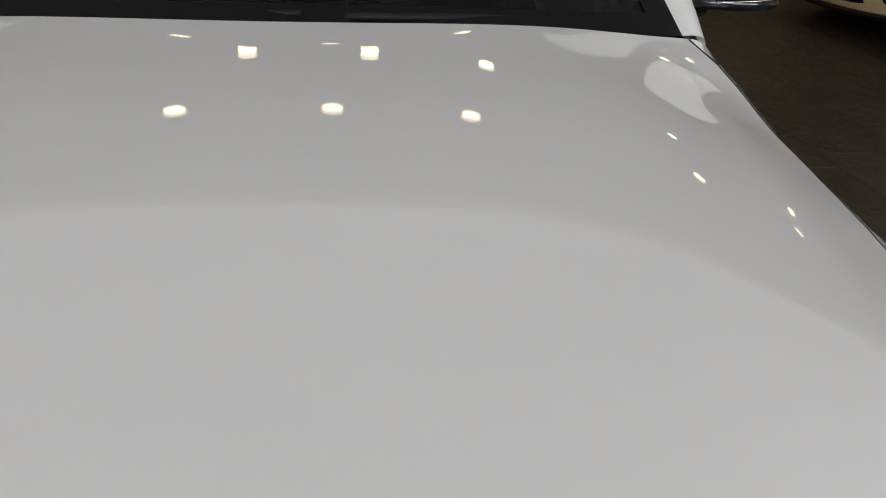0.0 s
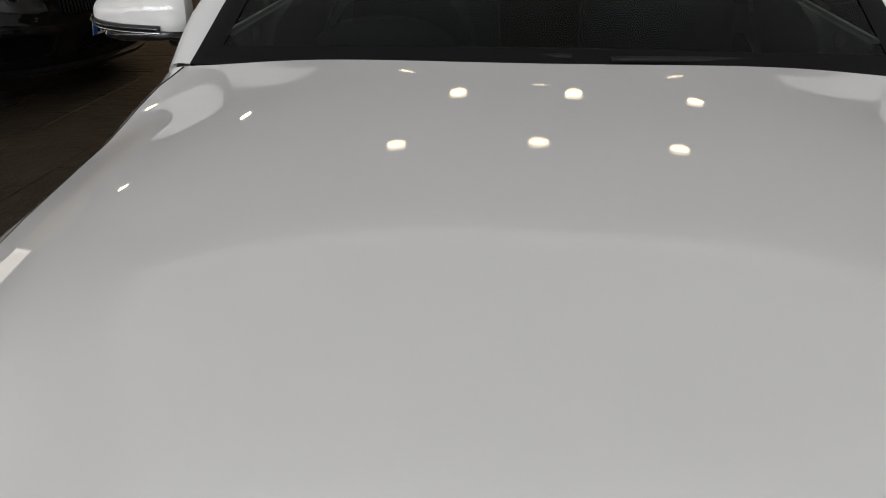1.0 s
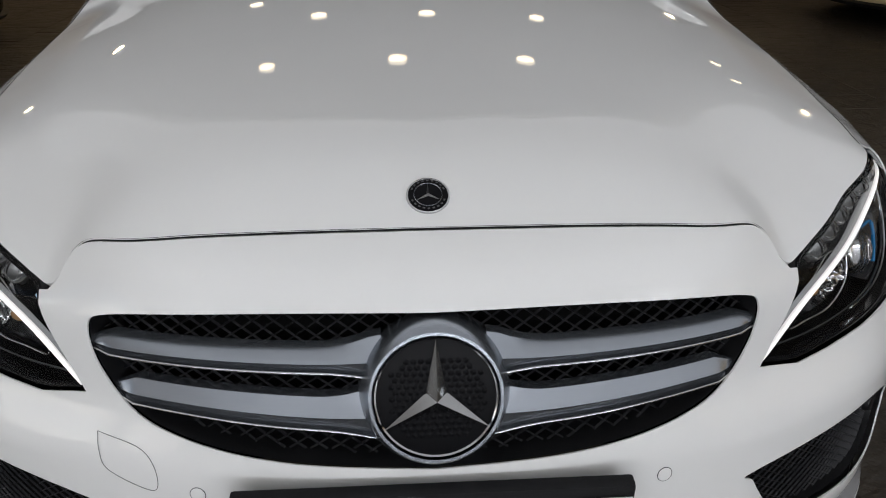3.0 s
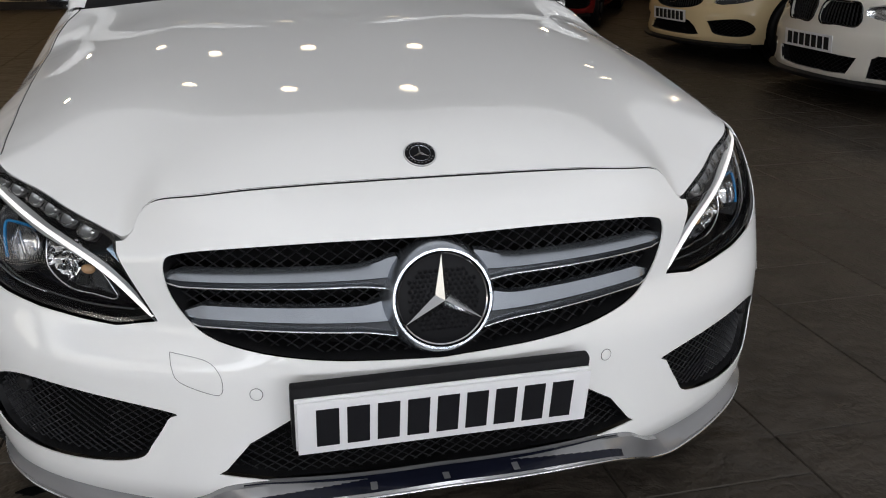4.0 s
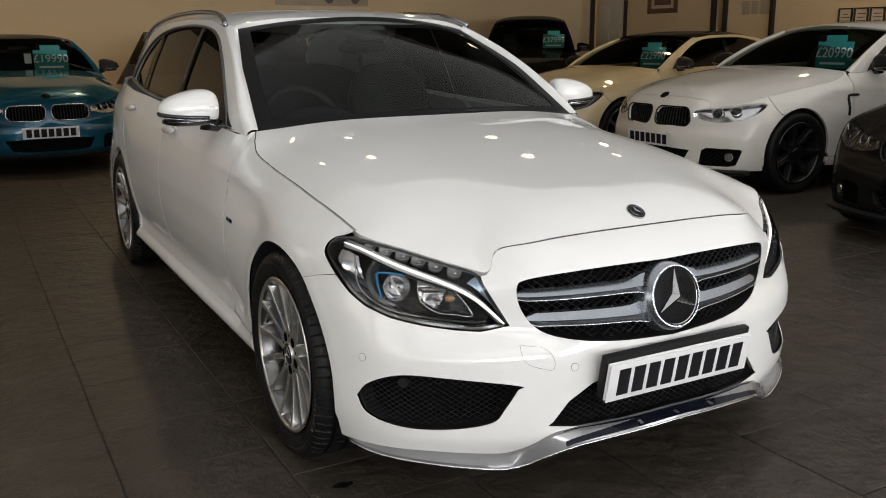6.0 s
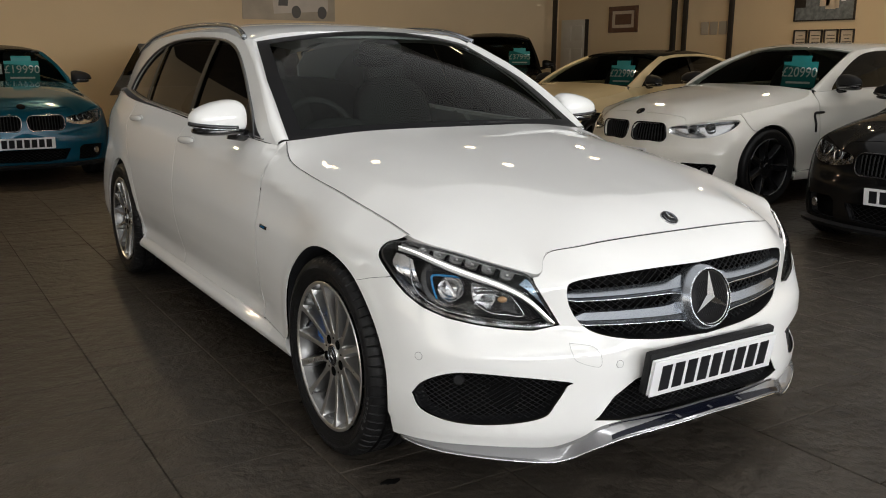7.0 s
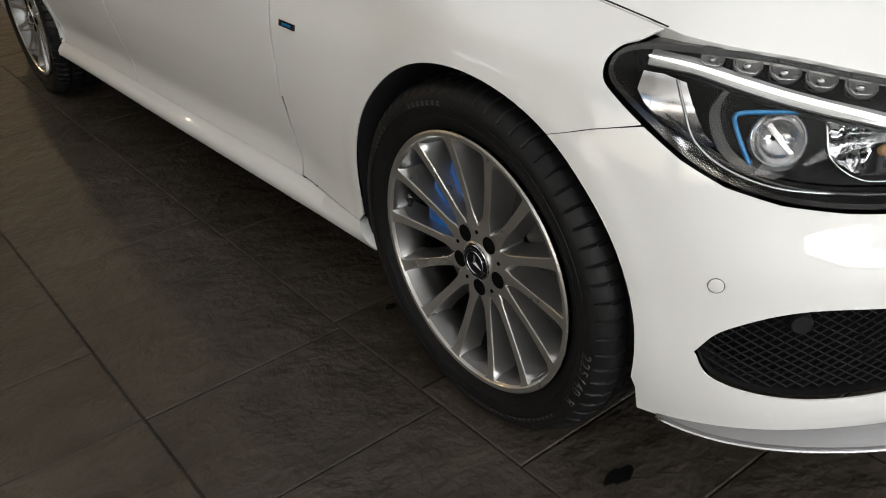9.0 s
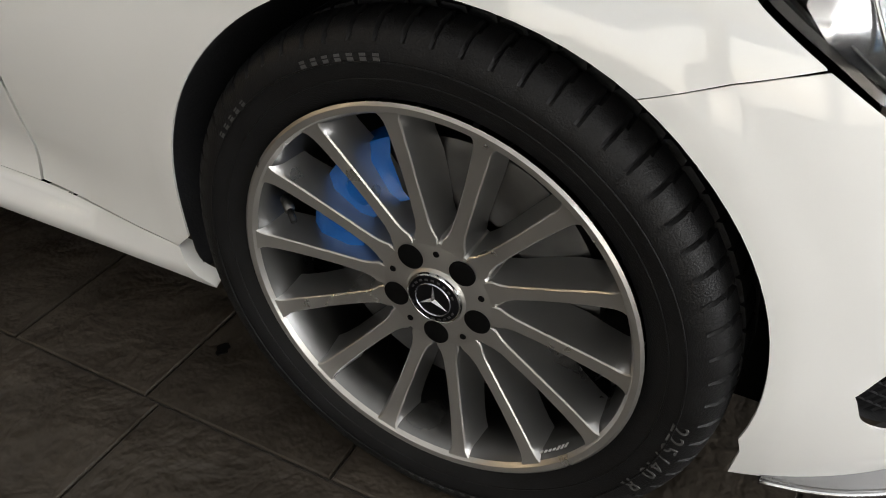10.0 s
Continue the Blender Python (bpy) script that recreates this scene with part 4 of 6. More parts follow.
    pr = placed(part("projector", ball(.034, .034, .02, (0, 0, .004), 28, 14), LENS, h, "clear round projector lens"), m)
    part("projector_ring", hoop(.036, .003, .008, 40), REFLECTOR, pr)
    part("projector_cup", turned([(.035, .004), (.03, -.004), (.022, -.012), (.01, -.018), (.004, -.019)], 32), REFLECTOR, pr)
    placed(part("projector_fin", block(.05, .008, .004, .002), REFLECTOR, pr), Matrix.Rotation(radians(55) * sgn, 4, "Z") @ Matrix.Translation((0, 0, .012)))
    rod("blue_frame", [(.80, .6615), (.85, .6635), (.893, .664), (.9045, .6595), (.903, .65), (.892, .627), (.877, .601)], .0034, .034, BLUE_TRIM, "blue inner frame of the headlamp")
    # squarish reflector: pleated bright half, darker tail with an amber bulb, chrome rim
    pleat = lambda a, b: .05 + .004 * np.sin(a * 420) + .003 * np.sin(b * 500) - .2 * np.abs(a - .715)
    tray("reflector", [(.764, .647), (.695, .651), (.676, .63), (.705, .569), (.757, .602)], pleat, REFLECTOR, "bright pleated reflector")
    tray("reflector_tail", [(.692, .65), (.642, .615), (.6, .558), (.702, .567), (.673, .63)], lambda a, b: .052 + .003 * np.sin(a * 700) - .12 * np.abs(a - .66), LAMP_GREY)
    rod("reflector_rim", [(.764, .647), (.73, .652), (.694, .6505), (.642, .616), (.598, .558), (.65, .560), (.706, .568), (.755, .601), (.764, .647)], .0018, .036, CHROME)
    placed(part("amber_bulb", ball(.014, .009, .008, (0, 0, 0), 16, 10), AMBER, h, "amber bulb"), on_side(sgn * .664, .602, .042))
    rod("lower_edge", [(1.015, .667), (.958, .628), (.9, .599), (.83, .574), (.74, .556), (.646, .544), (.56, .542)], .002, .03, LAMP_GREY)
    tray("inner_wedge", [(.584, .667), (.573, .652), (.539, .598), (.507, .546), (.516, .553), (.546, .592), (.586, .630), (.614, .645)], lambda a, b: .016 + .2 * np.clip(a - .53, 0, .1), SKY_BLUE_CHROME, "mirror wedge, the sky's blue put into its colour")


def door_mirror(car, sgn, spec):
    w = spec["warp"]
    b = bmesh.new()
    bmesh.ops.create_uvsphere(b, u_segments=32, v_segments=20, radius=1)
    for v in b.verts:
        x, y, z = v.co
        y = math.copysign(abs(y) ** .7, y)
        z = math.copysign(abs(z) ** .75, z)
        x = max(math.copysign(abs(x) ** .8, x), -.86)
        k = (x + 1) / 2                      # 0 by the car, 1 outside
        if y > .05:
            y = .05 + (y - .05) * .35        # flat glass side
        low = -.5 + .12 * k
        z = max(z, low)
        v.co = Vector((x * .1, y * (.095 - .028 * k), z * (.09 - .04 * k) + .006 * (1 - k)))
    root = empty("door_mirror", Matrix.Translation(tuple(w(np.array([[sgn * .909, 1.735, 1.018]]))[0])) @ Matrix.Rotation(radians(-9) * sgn, 4, "Z") @ Matrix.Diagonal((1.17 * sgn, 1, 1, 1)), car)
    tagged(root, spec["tint"] + " door mirror with an indicator strip and a black foot")
    part("cap", b, spec["paint"], root)
    part("lower_shell", ball(.09, .074, .02, (-.006, .0, -.041), 24, 12, .8), BLACK_GLOSS, root, "gloss black lower shell")
    path = [(-.04, -.089, -.026), (.02, -.083, -.022), (.066, -.066, -.017), (.092, -.038, -.012), (.1, -.01, -.008)]
    sweep("indicator", catmull(path, 6), .0085, BLACK_GLOSS, root, "dark indicator strip", 6)
    sweep("strip", catmull([(a, c - .002, e - .009) for a, c, e in path], 6), .0025, CHROME, root, "thin bright line", 6)
    sweep("foot", [(-.05, .01, -.05), (-.085, .0, -.062), (-.13, -.01, -.072), (-.165, -.012, -.072)], [.03, .026, .024, .02], BLACK_GLOSS, root, "gloss black foot", 10)
    part("mirror_glass", block(.15, .006, .08, .003, (-.005, .03, .006)), CHROME, root)
    if spec["detail"]:
        foot = [(1.61, .956), (1.8, .966), (1.845, 1.09), (1.76, 1.04), (1.68, .99)]
        panel("mirror_base", lambda a, b: cabin(a, b, -.005) * [sgn, 1, 1], [np.array(foot)], BLACK, car, .03, .006, label="black triangular mirror base")
        low = np.linspace(1.575, 1.83, 12)
        sweep("mirror_base_trim", cabin(low, .95 + .028 * (low - 1.575), -.006) * [sgn, 1, 1], .0035, CHROME, car, "bright line under the mirror base", 6)


def tyre_marks(tyre):
    """Raised size figures round the side wall, and plain bars for the rest."""
    r, x = .291, .1098
    for words, start, size in (("225/40 R", 352, .025),):
        a = start
        for ch in words:
            if ch != " ":
                an = radians(a)
                text_mesh("figure", ch, size, RUBBER_MARK, tyre, Matrix.Rotation(an, 4, "X") @ Matrix.Translation((x, r, 0)) @ Matrix.Rotation(radians(90), 4, "Z") @ Matrix.Rotation(radians(90), 4, "X") @ Matrix.Rotation(radians(-90), 4, "Z"), .0008)
            a -= 3.2
    for start, n, hgt in ((98, 7, .008), (136, 5, .006), (262, 9, .006), (290, 10, .005)):
        for k in range(n):
            an = radians(start + 2.9 * k)
            placed(part("bar", block(.0012, hgt, .007, 0), RUBBER_MARK, tyre, "", False), Matrix.Rotation(an, 4, "X") @ Matrix.Translation((x, r, 0)))


def wheel(parent, at, spec, big=True, out=1):
    """A road wheel: tyre, rim with fourteen spokes, hub cap, bolts, brake disc and caliper. Its outer face looks along +x."""
    root = empty("wheel", Matrix.Translation(at) @ (Matrix.Rotation(math.pi, 4, "Z") if out < 0 else Matrix.Identity(4)), parent)
    tagged(root, spec.get("wheel", "grey and polished multi-spoke wheel with a low-profile tyre"))
    face, dark = spec.get("rim", (ALLOY, ALLOY_GREY))
    R = .3255
    prof = [(.243, .094), (.256, .101), (.275, .108), (.292, .1105), (.306, .107), (.316, .098), (.3225, .085), (R, .066), (R, .062), (R - .008, .06), (R - .008, .05), (R, .048), (R + .0012, .01),
            (R + .0012, .008), (R - .008, .006), (R - .008, -.006), (R + .0012, -.008), (R, -.048), (R - .008, -.05), (R - .008, -.06), (R, -.062), (R, -.085), (.31, -.105), (.285, -.11), (.243, -.094)]
    seg = 660 if big else 48
    rows, _ = lathe_rows(prof, seg, 0)
    if big:
        for i, r in enumerate(rows):
            for j, turn in ((5, 0), (6, 0), (7, 1), (8, 1), (11, 2), (12, 3), (13, 4)):
                if (i + turn) % 10 == 0:
                    rad = np.hypot(r[j, 1], r[j, 2])
                    r[j, 1:] *= (rad - .0055) / rad
    tyre = ribbon("tyre", rows, RUBBER, root, "black low-profile tyre with cut tread", True, True)
    tyre.data.set_sharp_from_angle(angle=radians(30))
    if big:
        tyre_marks(tyre)
        for rr, hh in ((.287, .111), (.268, .1055)):
            placed(part("side_rib", hoop(rr, .0009, .0009, 96), RUBBER, tyre), Matrix.Translation((hh, 0, 0)) @ Matrix.Rotation(radians(90), 4, "Y"))
    silver = BARREL if big else dark
    dark = FLANK if big else dark
    rim = lathe("rim", [(.250, .1), (.2525, .103), (.249, .1055), (.242, .1045), (.238, .099)], 96 if big else 40, face, root, "polished wheel rim lip")
    rim.matrix_basis = Matrix.Diagonal((1, .966, .966, 1))
    lathe("barrel", [(.238, .099), (.232, .085), (.226, .05), (.222, -.02), (.228, -.09)], 72 if big else 32, silver, rim)
    nsp = 14 if big else spec.get("spokes", 5)
    th0 = radians(48)
    verts, faces, slots = [], [], []
    for k in range(nsp):
        a = th0 + 2 * math.pi * k / nsp
        wide = 1.0 if nsp == 14 else 2.2
        # radius, height of the face, half width of the face, half width at the back
        stations = [(.05, .080, .0115, .012), (.068, .0795, .0148, .0155), (.079, .0792, .0152, .0175), (.088, .0795, .0115, .0165), (.1, .0803, .0094, .0135), (.13, .0832, .0086, .0125),
                    (.165, .0875, .0086, .013), (.195, .0918, .0093, .0145), (.215, .0952, .0099, .0175), (.227, .0978, .0106, .0215), (.234, .0998, .0122, .0245), (.2395, .1016, .0158, .029)]
        b, row = len(verts), 8
        for r, x, hw, hb in stations:
            hw, hb = hw * wide, hb * wide
            deep = .058 - .02 * abs(r - .15) / .1
            for off, xx in ((-hb, x - deep), (-(hw + .35 * (hb - hw)), x - .016), (-hw, x - .0016), (-hw + .0016, x), (hw - .0016, x), (hw, x - .0016), (hw + .35 * (hb - hw), x - .016), (hb, x - deep)):
                verts.append((xx, r * math.cos(a) - off * math.sin(a), r * math.sin(a) + off * math.cos(a)))
        for i in range(len(stations) - 1):
            for j in range(row - 1):
                faces.append((b + i * row + j, b + i * row + j + 1, b + (i + 1) * row + j + 1, b + (i + 1) * row + j))
                slots.append(0 if j in (2, 3, 4) else 1)
    sp = link("spokes", verts, faces, [face, dark], rim, "polished spokes with grey flanks", None, True, slots)
    sp.data.set_sharp_from_angle(angle=radians(30))
    lathe("hub", [(.0, .084), (.036, .084), (.039, .0812), (.066, .0802), (.0745, .0785), (.080, .07), (.083, .03)], 64, face, rim)
    if big:
        badge(rim, Matrix.Translation((.0845, 0, 0)) @ Matrix.Rotation(radians(90), 4, "Y") @ Matrix.Rotation(radians(90), 4, "Z"), .034, "hub_cap")
        # flat black discs on the hub stand for the shade inside its holes
        for k in range(5):
            a = radians(197 + 72 * k)
            c = (.0785, .056 * math.cos(a), .056 * math.sin(a))
            hole = placed(part("bolt_hole", disc(.0165, .0012, 28), VOID, rim), Matrix.Translation((c[0] + .0024, c[1], c[2])) @ Matrix.Rotation(radians(90), 4, "Y"))
            a2 = a + radians(36)
            placed(part("pin_hole", disc(.004, .0015, 12), VOID, rim), Matrix.Translation((.0804, .06 * math.cos(a2), .06 * math.sin(a2))) @ Matrix.Rotation(radians(90), 4, "Y"))
        sweep("valve", [(.083, .205 * math.cos(radians(163)), .205 * math.sin(radians(163))), (.095, .19 * math.cos(radians(163)), .19 * math.sin(radians(163)))], .0042, BLACK, rim, "black valve cap", 8)
        sweep("valve_collar", [(.07, .222 * math.cos(radians(163)), .222 * math.sin(radians(163))), (.084, .204 * math.cos(radians(163)), .204 * math.sin(radians(163)))], .0065, STEEL, rim, "", 8)
        for k in range(7):
            an = radians(-51 + 1.7 * k)
            placed(part("size_mark", block(.007 if k > 3 else .004, .001, .0035, 0), PLATE_WHITE, rim, "", False), Matrix.Rotation(an, 4, "X") @ Matrix.Translation((.091, .2325, 0)))
        lathe("brake_disc", [(.0, .015), (.09, .015), (.092, .03), (.16, .03), (.172, .028), (.172, .005), (.0, .005)], 64, STEEL, root)
        cal, _ = lathe_rows([(.105, .035), (.11, .058), (.125, .064), (.165, .062), (.182, .05), (.186, .02), (.11, .018)], 40, radians(112), radians(62))
        cp = ribbon("brake_caliper", cal, BLUE_CALIPER, root, "blue painted brake caliper")
        for aa in (.35, .72):
            an = radians(112 + 62 * aa)
            placed(part("caliper_boss", disc(.02, .008), BLUE_CALIPER, cp), Matrix.Translation((.062, .142 * math.cos(an), .142 * math.sin(an))) @ Matrix.Rotation(radians(90), 4, "Y"))
    # black sheet closing the wheel's back, so the gaps are dark by colour
    lathe("inner_drum", [(.215, -.02), (.1, -.03), (.0, -.03)], 32, VOID, root)
    return root


def cabin_fittings(spec, car):
    w = spec["warp"]
    x = np.linspace(-.7, .7, 25)
    rows = [np.stack([x, y + .09 * (x / .7) ** 2, z - .03 * (x / .7) ** 2], 1) for y, z in ((1.36, .93), (1.5, .945), (1.7, .95), (1.86, .93), (1.9, .86), (1.92, .7))]
    ribbon("dashboard", [w(r) for r in rows], INTERIOR, car, "dark dashboard")
    part("binnacle", ball(.17, .09, .07, (-.36, 1.78, .94), 20, 10), INTERIOR, car)
    st = placed(part("steering_wheel", hoop(.185, .016, .014, 40), LEATHER, car, "dark leather steering wheel"), Matrix.Translation((-.36, 1.98, .90)) @ Matrix.Rotation(radians(68), 4, "X"))
    part("boss", ball(.07, .05, .03, (0, -.01, -.02), 16, 8), LEATHER, st)
    for a in (0, 180, 270):
        part("spoke", block(.12, .03, .012, .004, (.11 * math.cos(radians(a)), .11 * math.sin(radians(a)), -.01)) if a != 270 else block(.03, .12, .012, .004, (0, -.11, -.01)), INTERIOR, st)
    for sx in (-.36, .36):
        seat = empty("front_seat", Matrix.Translation((sx, 2.45, 0)), car)
        placed(part("backrest", ball(.24, .09, .34, (0, 0, 0), 20, 12, .7), LEATHER, seat), Matrix.Translation((0, .12, .83)) @ Matrix.Rotation(radians(-14), 4, "X"))
        placed(part("headrest", ball(.13, .055, .09, (0, 0, 0), 16, 10, .75), LEATHER, seat), Matrix.Translation((0, .24, 1.18)))
        part("cushion", ball(.25, .27, .1, (0, -.15, .48), 16, 10, .7), LEATHER, seat)
    part("rear_bench", ball(.6, .1, .3, (0, 3.35, .85), 20, 12, .6), LEATHER, car)
    placed(part("rear_view_mirror", ball(.12, .018, .035, (0, 0, 0), 20, 10, .7), BLACK_GLOSS, car, "black interior mirror"), Matrix.Translation((0, 2.12, 1.25)) @ Matrix.Rotation(radians(12), 4, "X"))
    part("sensor_pod", ball(.09, .10, .04, (0, 2.07, 1.305), 16, 10, .7), INTERIOR, car)
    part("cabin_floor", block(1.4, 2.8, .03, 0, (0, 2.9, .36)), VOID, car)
    part("rear_shelf", block(1.3, .5, .02, 0, (0, 3.8, .9)), INTERIOR, car)
    for x0, x1, y1, z1 in ((-.55, .05, 1.405, .985), (.62, .12, 1.39, .992)):
        t = np.linspace(0, 1, 16)
        path = np.stack([x0 + (x1 - x0) * t, 1.47 + (y1 - 1.50) * t + .01, .953 + .035 * np.sqrt(t) + .008], 1)
        sweep("wiper", path, np.linspace(.011, .006, 16), BLACK, car, "black windscreen wiper", 6)


def small_fittings(car):
    for s0, z0 in ((.324, .421), (.907, .448)):
        for g in (1, -1):
            m = on_side(g * s0, z0, .0)
            d = placed(part("parking_sensor", disc(.0105, .0012, 28), WHITE, car, "white round parking sensor"), m)
            part("seam", hoop(.011, .0007, .0006, 32), ALLOY_GREY, d)
    tow = catmull([(.475, .49), (.41, .478), (.385, .455), (.382, .425), (.40, .42), (.455, .44), (.47, .465), (.475, .49)], 8)
    sweep("tow_cover_seam", side(-tow[:, 0], tow[:, 1], -.0004), .00045, ALLOY_GREY, car, "round-cornered tow hook cover seam", 5)
    badge(car, basis(bonnet(0, .2, .001), (1, 0, 0), bonnet(0, .21) - bonnet(0, .18)), .029)
    for g in (1, -1):
        m = on_side(g * s_of_y(1.335), .655, -.001)
        fb = placed(part("fender_badge", block(.062, .013, .003, .0012), BLACK_GLOSS, car, "small dark badge on the fender"), m @ Matrix.Rotation(radians(3) * g, 4, "Z"))
        for k in range(6):
            part("mark", block(.004, .006, .001, 0, (-.015 + .006 * k, 0, .0019)), BLUE_TRIM, fb, "", False)
    m = on_side(0.0001, .383, -.004)
    m.translation = Vector((0, -.004, .383))
    plate(car, m @ Matrix.Rotation(radians(3), 4, "X"), 9)
# ---- the showroom ----
WALL = material("beige_wall_paint", (.68, .53, .335), .75, 0, 0, .05, .8, .08, 60)
WALL_WHITE = material("white_wall_paint", (.7, .68, .64), .7, 0, 0, .04, .8, .06, 60)
CEILING = material("white_ceiling_paint", (.86, .85, .83), .8, 0, 0, .03, .7, .05, 40)
# unseen back ceiling: its dimness is put into the colour, for a dim reflection
CEILING_DIM = material("dimmed_ceiling", (.07, .066, .06), .8, 0, 0, .03, .7, .05, 40)
ROOF_PANEL = material("milky_roof_sheet", (.82, .83, .83), .5, 0, 0, .03, 2)
GROUT = material("dark_joint", (.034, .03, .026), .8, 0, 0, .3, 15, .3, 80)
POST = material("dark_brown_metal", (.03, .024, .02), .4, .3, 0, .2, 10)
DOOR_WHITE = material("white_door_paint", (.62, .58, .5), .5, 0, 0, .05, 6)
WOOD = material("brown_wood_frame", (.12, .05, .025), .35, 0, .3, .3, 12, .1, 120)
PAPER = material("cream_paper", (.6, .5, .38), .7, 0, 0, .1, 12)
TEAL = material("teal_card", (.0, .22, .23), .45, 0, .2, .06, 8)
CARD_WHITE = material("white_print", (.85, .85, .85), .5)
ASPHALT = material("outdoor_asphalt", (.06, .06, .06), .9, 0, 0, .2, 2, .2, 40)
BRICK_FAR = material("outdoor_stone", (.3, .26, .2), .85, 0, 0, .2, 1.5, .2, 20)


def slate_material():
    m = bpy.data.materials.new("stamped_slate")
    m.use_nodes = True
    nt = m.node_tree
    p = nt.nodes["Principled BSDF"]
    def node(kind, **kw):
        n = nt.nodes.new(kind)
        for k, v in kw.items():
            n.inputs[k].default_value = v
        return n
    geo = node("ShaderNodeNewGeometry")
    info = node("ShaderNodeObjectInfo")
    big = node("ShaderNodeTexNoise", Scale=2.6, Detail=7.0, Roughness=.68)
    mid = node("ShaderNodeTexNoise", Scale=9.0, Detail=4.0, Roughness=.6, Distortion=.15)
    fine = node("ShaderNodeTexNoise", Scale=70.0, Detail=5.0)
    for n in (big, mid, fine):
        nt.links.new(geo.outputs["Position"], n.inputs["Vector"])
    ramp = node("ShaderNodeValToRGB")
    ramp.color_ramp.elements[0].position, ramp.color_ramp.elements[0].color = .3, (.0255, .0213, .0170, 1)
    ramp.color_ramp.elements[1].position, ramp.color_ramp.elements[1].color = .72, (.074, .0615, .0485, 1)
    mix = node("ShaderNodeMath")
    mix.operation = "MULTIPLY_ADD"
    mix.inputs[1].default_value = .55
    nt.links.new(big.outputs["Fac"], mix.inputs[0])
    half = node("ShaderNodeMath")
    half.operation = "MULTIPLY"
    half.inputs[1].default_value = .45
    nt.links.new(mid.outputs["Fac"], half.inputs[0])
    nt.links.new(half.outputs[0], mix.inputs[2])
    nt.links.new(mix.outputs[0], ramp.inputs[0])
    hsv = node("ShaderNodeHueSaturation")
    vr = node("ShaderNodeMapRange")
    vr.inputs[3].default_value, vr.inputs[4].default_value = .89, 1.11
    add = node("ShaderNodeMath")
    add.operation = "ADD"
    frac = node("ShaderNodeMath")
    frac.operation = "FRACT"
    nt.links.new(info.outputs["Random"], add.inputs[0])
    nt.links.new(geo.outputs["Random Per Island"], add.inputs[1])
    nt.links.new(add.outputs[0], frac.inputs[0])
    nt.links.new(frac.outputs[0], vr.inputs[0])
    nt.links.new(vr.outputs[0], hsv.inputs["Value"])
    nt.links.new(ramp.outputs[0], hsv.inputs["Color"])
    nt.links.new(hsv.outputs[0], p.inputs["Base Color"])
    rr = node("ShaderNodeMapRange")
    rr.inputs[3].default_value, rr.inputs[4].default_value = .30, .58
    nt.links.new(mid.outputs["Fac"], rr.inputs[0])
    nt.links.new(rr.outputs[0], p.inputs["Roughness"])
    p.inputs["Specular IOR Level"].default_value = .24
    b1 = node("ShaderNodeBump", Strength=1.0, Distance=.02)
    nt.links.new(mid.outputs["Fac"], b1.inputs["Height"])
    b2 = node("ShaderNodeBump", Strength=.25, Distance=.003)
    nt.links.new(fine.outputs["Fac"], b2.inputs["Height"])
    nt.links.new(b1.outputs[0], b2.inputs["Normal"])
    nt.links.new(b2.outputs[0], p.inputs["Normal"])
    return m


SLATE = slate_material()
X0, X1, Y0, Y1 = -7.0, 10.4, -8.5, 13.4


def structure(name, bm, mat, label="", smooth=False):
    return tagged(part(name, bm, mat, None, label, smooth), kind="structure")


def span(x0, x1, y0, y1, z0, z1, bevel=0.0):
    return block(x1 - x0, y1 - y0, z1 - z0, bevel, ((x0 + x1) / 2, (y0 + y1) / 2, (z0 + z1) / 2))


floor = structure("floor", span(X0 - .3, X1 + .3, Y0 - .3, Y1 + .3, -.2, -.006), GROUT, "dark slate-patterned floor of tiles laid in columns")
structure("wall_back", span(X0 - .3, X1 + .3, Y1, Y1 + .25, -.1, 4.2), WALL, "plain beige painted wall")
structure("wall_left_head", span(X0 - .25, X0, Y0, Y1, 2.95, 4.2), WALL_WHITE, "white wall over the side windows")
structure("wall_left_sill", span(X0 - .25, X0, Y0, Y1, -.1, .25), WALL_WHITE, "white low wall under the side windows")
_sides = [Y0] + [e for y, w in SIDE_BAYS for e in (y - w / 2, y + w / 2)] + [Y1]
for a, b in zip(_sides[0::2], _sides[1::2]):
    structure("wall_left_pier", span(X0 - .25, X0, a, b, .25, 2.95), WALL_WHITE, "white pier between side windows")
# wall behind the row of cars, with a doorway through it
DOORWAY = (9.83, 10.05)
structure("wall_right", span(X1, X1 + .25, Y0, DOORWAY[0], -.1, 4.2), WALL, "plain beige painted wall")
structure("wall_right_end", span(X1, X1 + .25, DOORWAY[1], Y1, -.1, 4.2), WALL, "plain beige painted wall")
structure("wall_right_head", span(X1, X1 + .25, DOORWAY[0], DOORWAY[1], 2.6, 4.2), WALL, "plain beige painted wall")
structure("baseboard_back", span(X0, X1, Y1 - .02, Y1 + .01, 0, .12), POST, "dark skirting board")
# unseen pale panels above the rooflight's area lamp; they let no light through
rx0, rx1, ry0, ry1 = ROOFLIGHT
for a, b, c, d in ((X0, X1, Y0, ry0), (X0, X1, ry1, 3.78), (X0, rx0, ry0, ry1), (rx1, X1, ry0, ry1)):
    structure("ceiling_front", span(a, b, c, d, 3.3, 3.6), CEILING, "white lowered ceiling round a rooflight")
rooflight = structure("rooflight", span(rx0, rx1, ry0, ry1, 3.5, 3.6), CEILING, "wide pale rooflight, unseen and assumed, in the front ceiling")
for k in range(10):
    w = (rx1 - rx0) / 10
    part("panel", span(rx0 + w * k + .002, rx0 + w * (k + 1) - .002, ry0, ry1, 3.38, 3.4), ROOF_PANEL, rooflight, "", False)
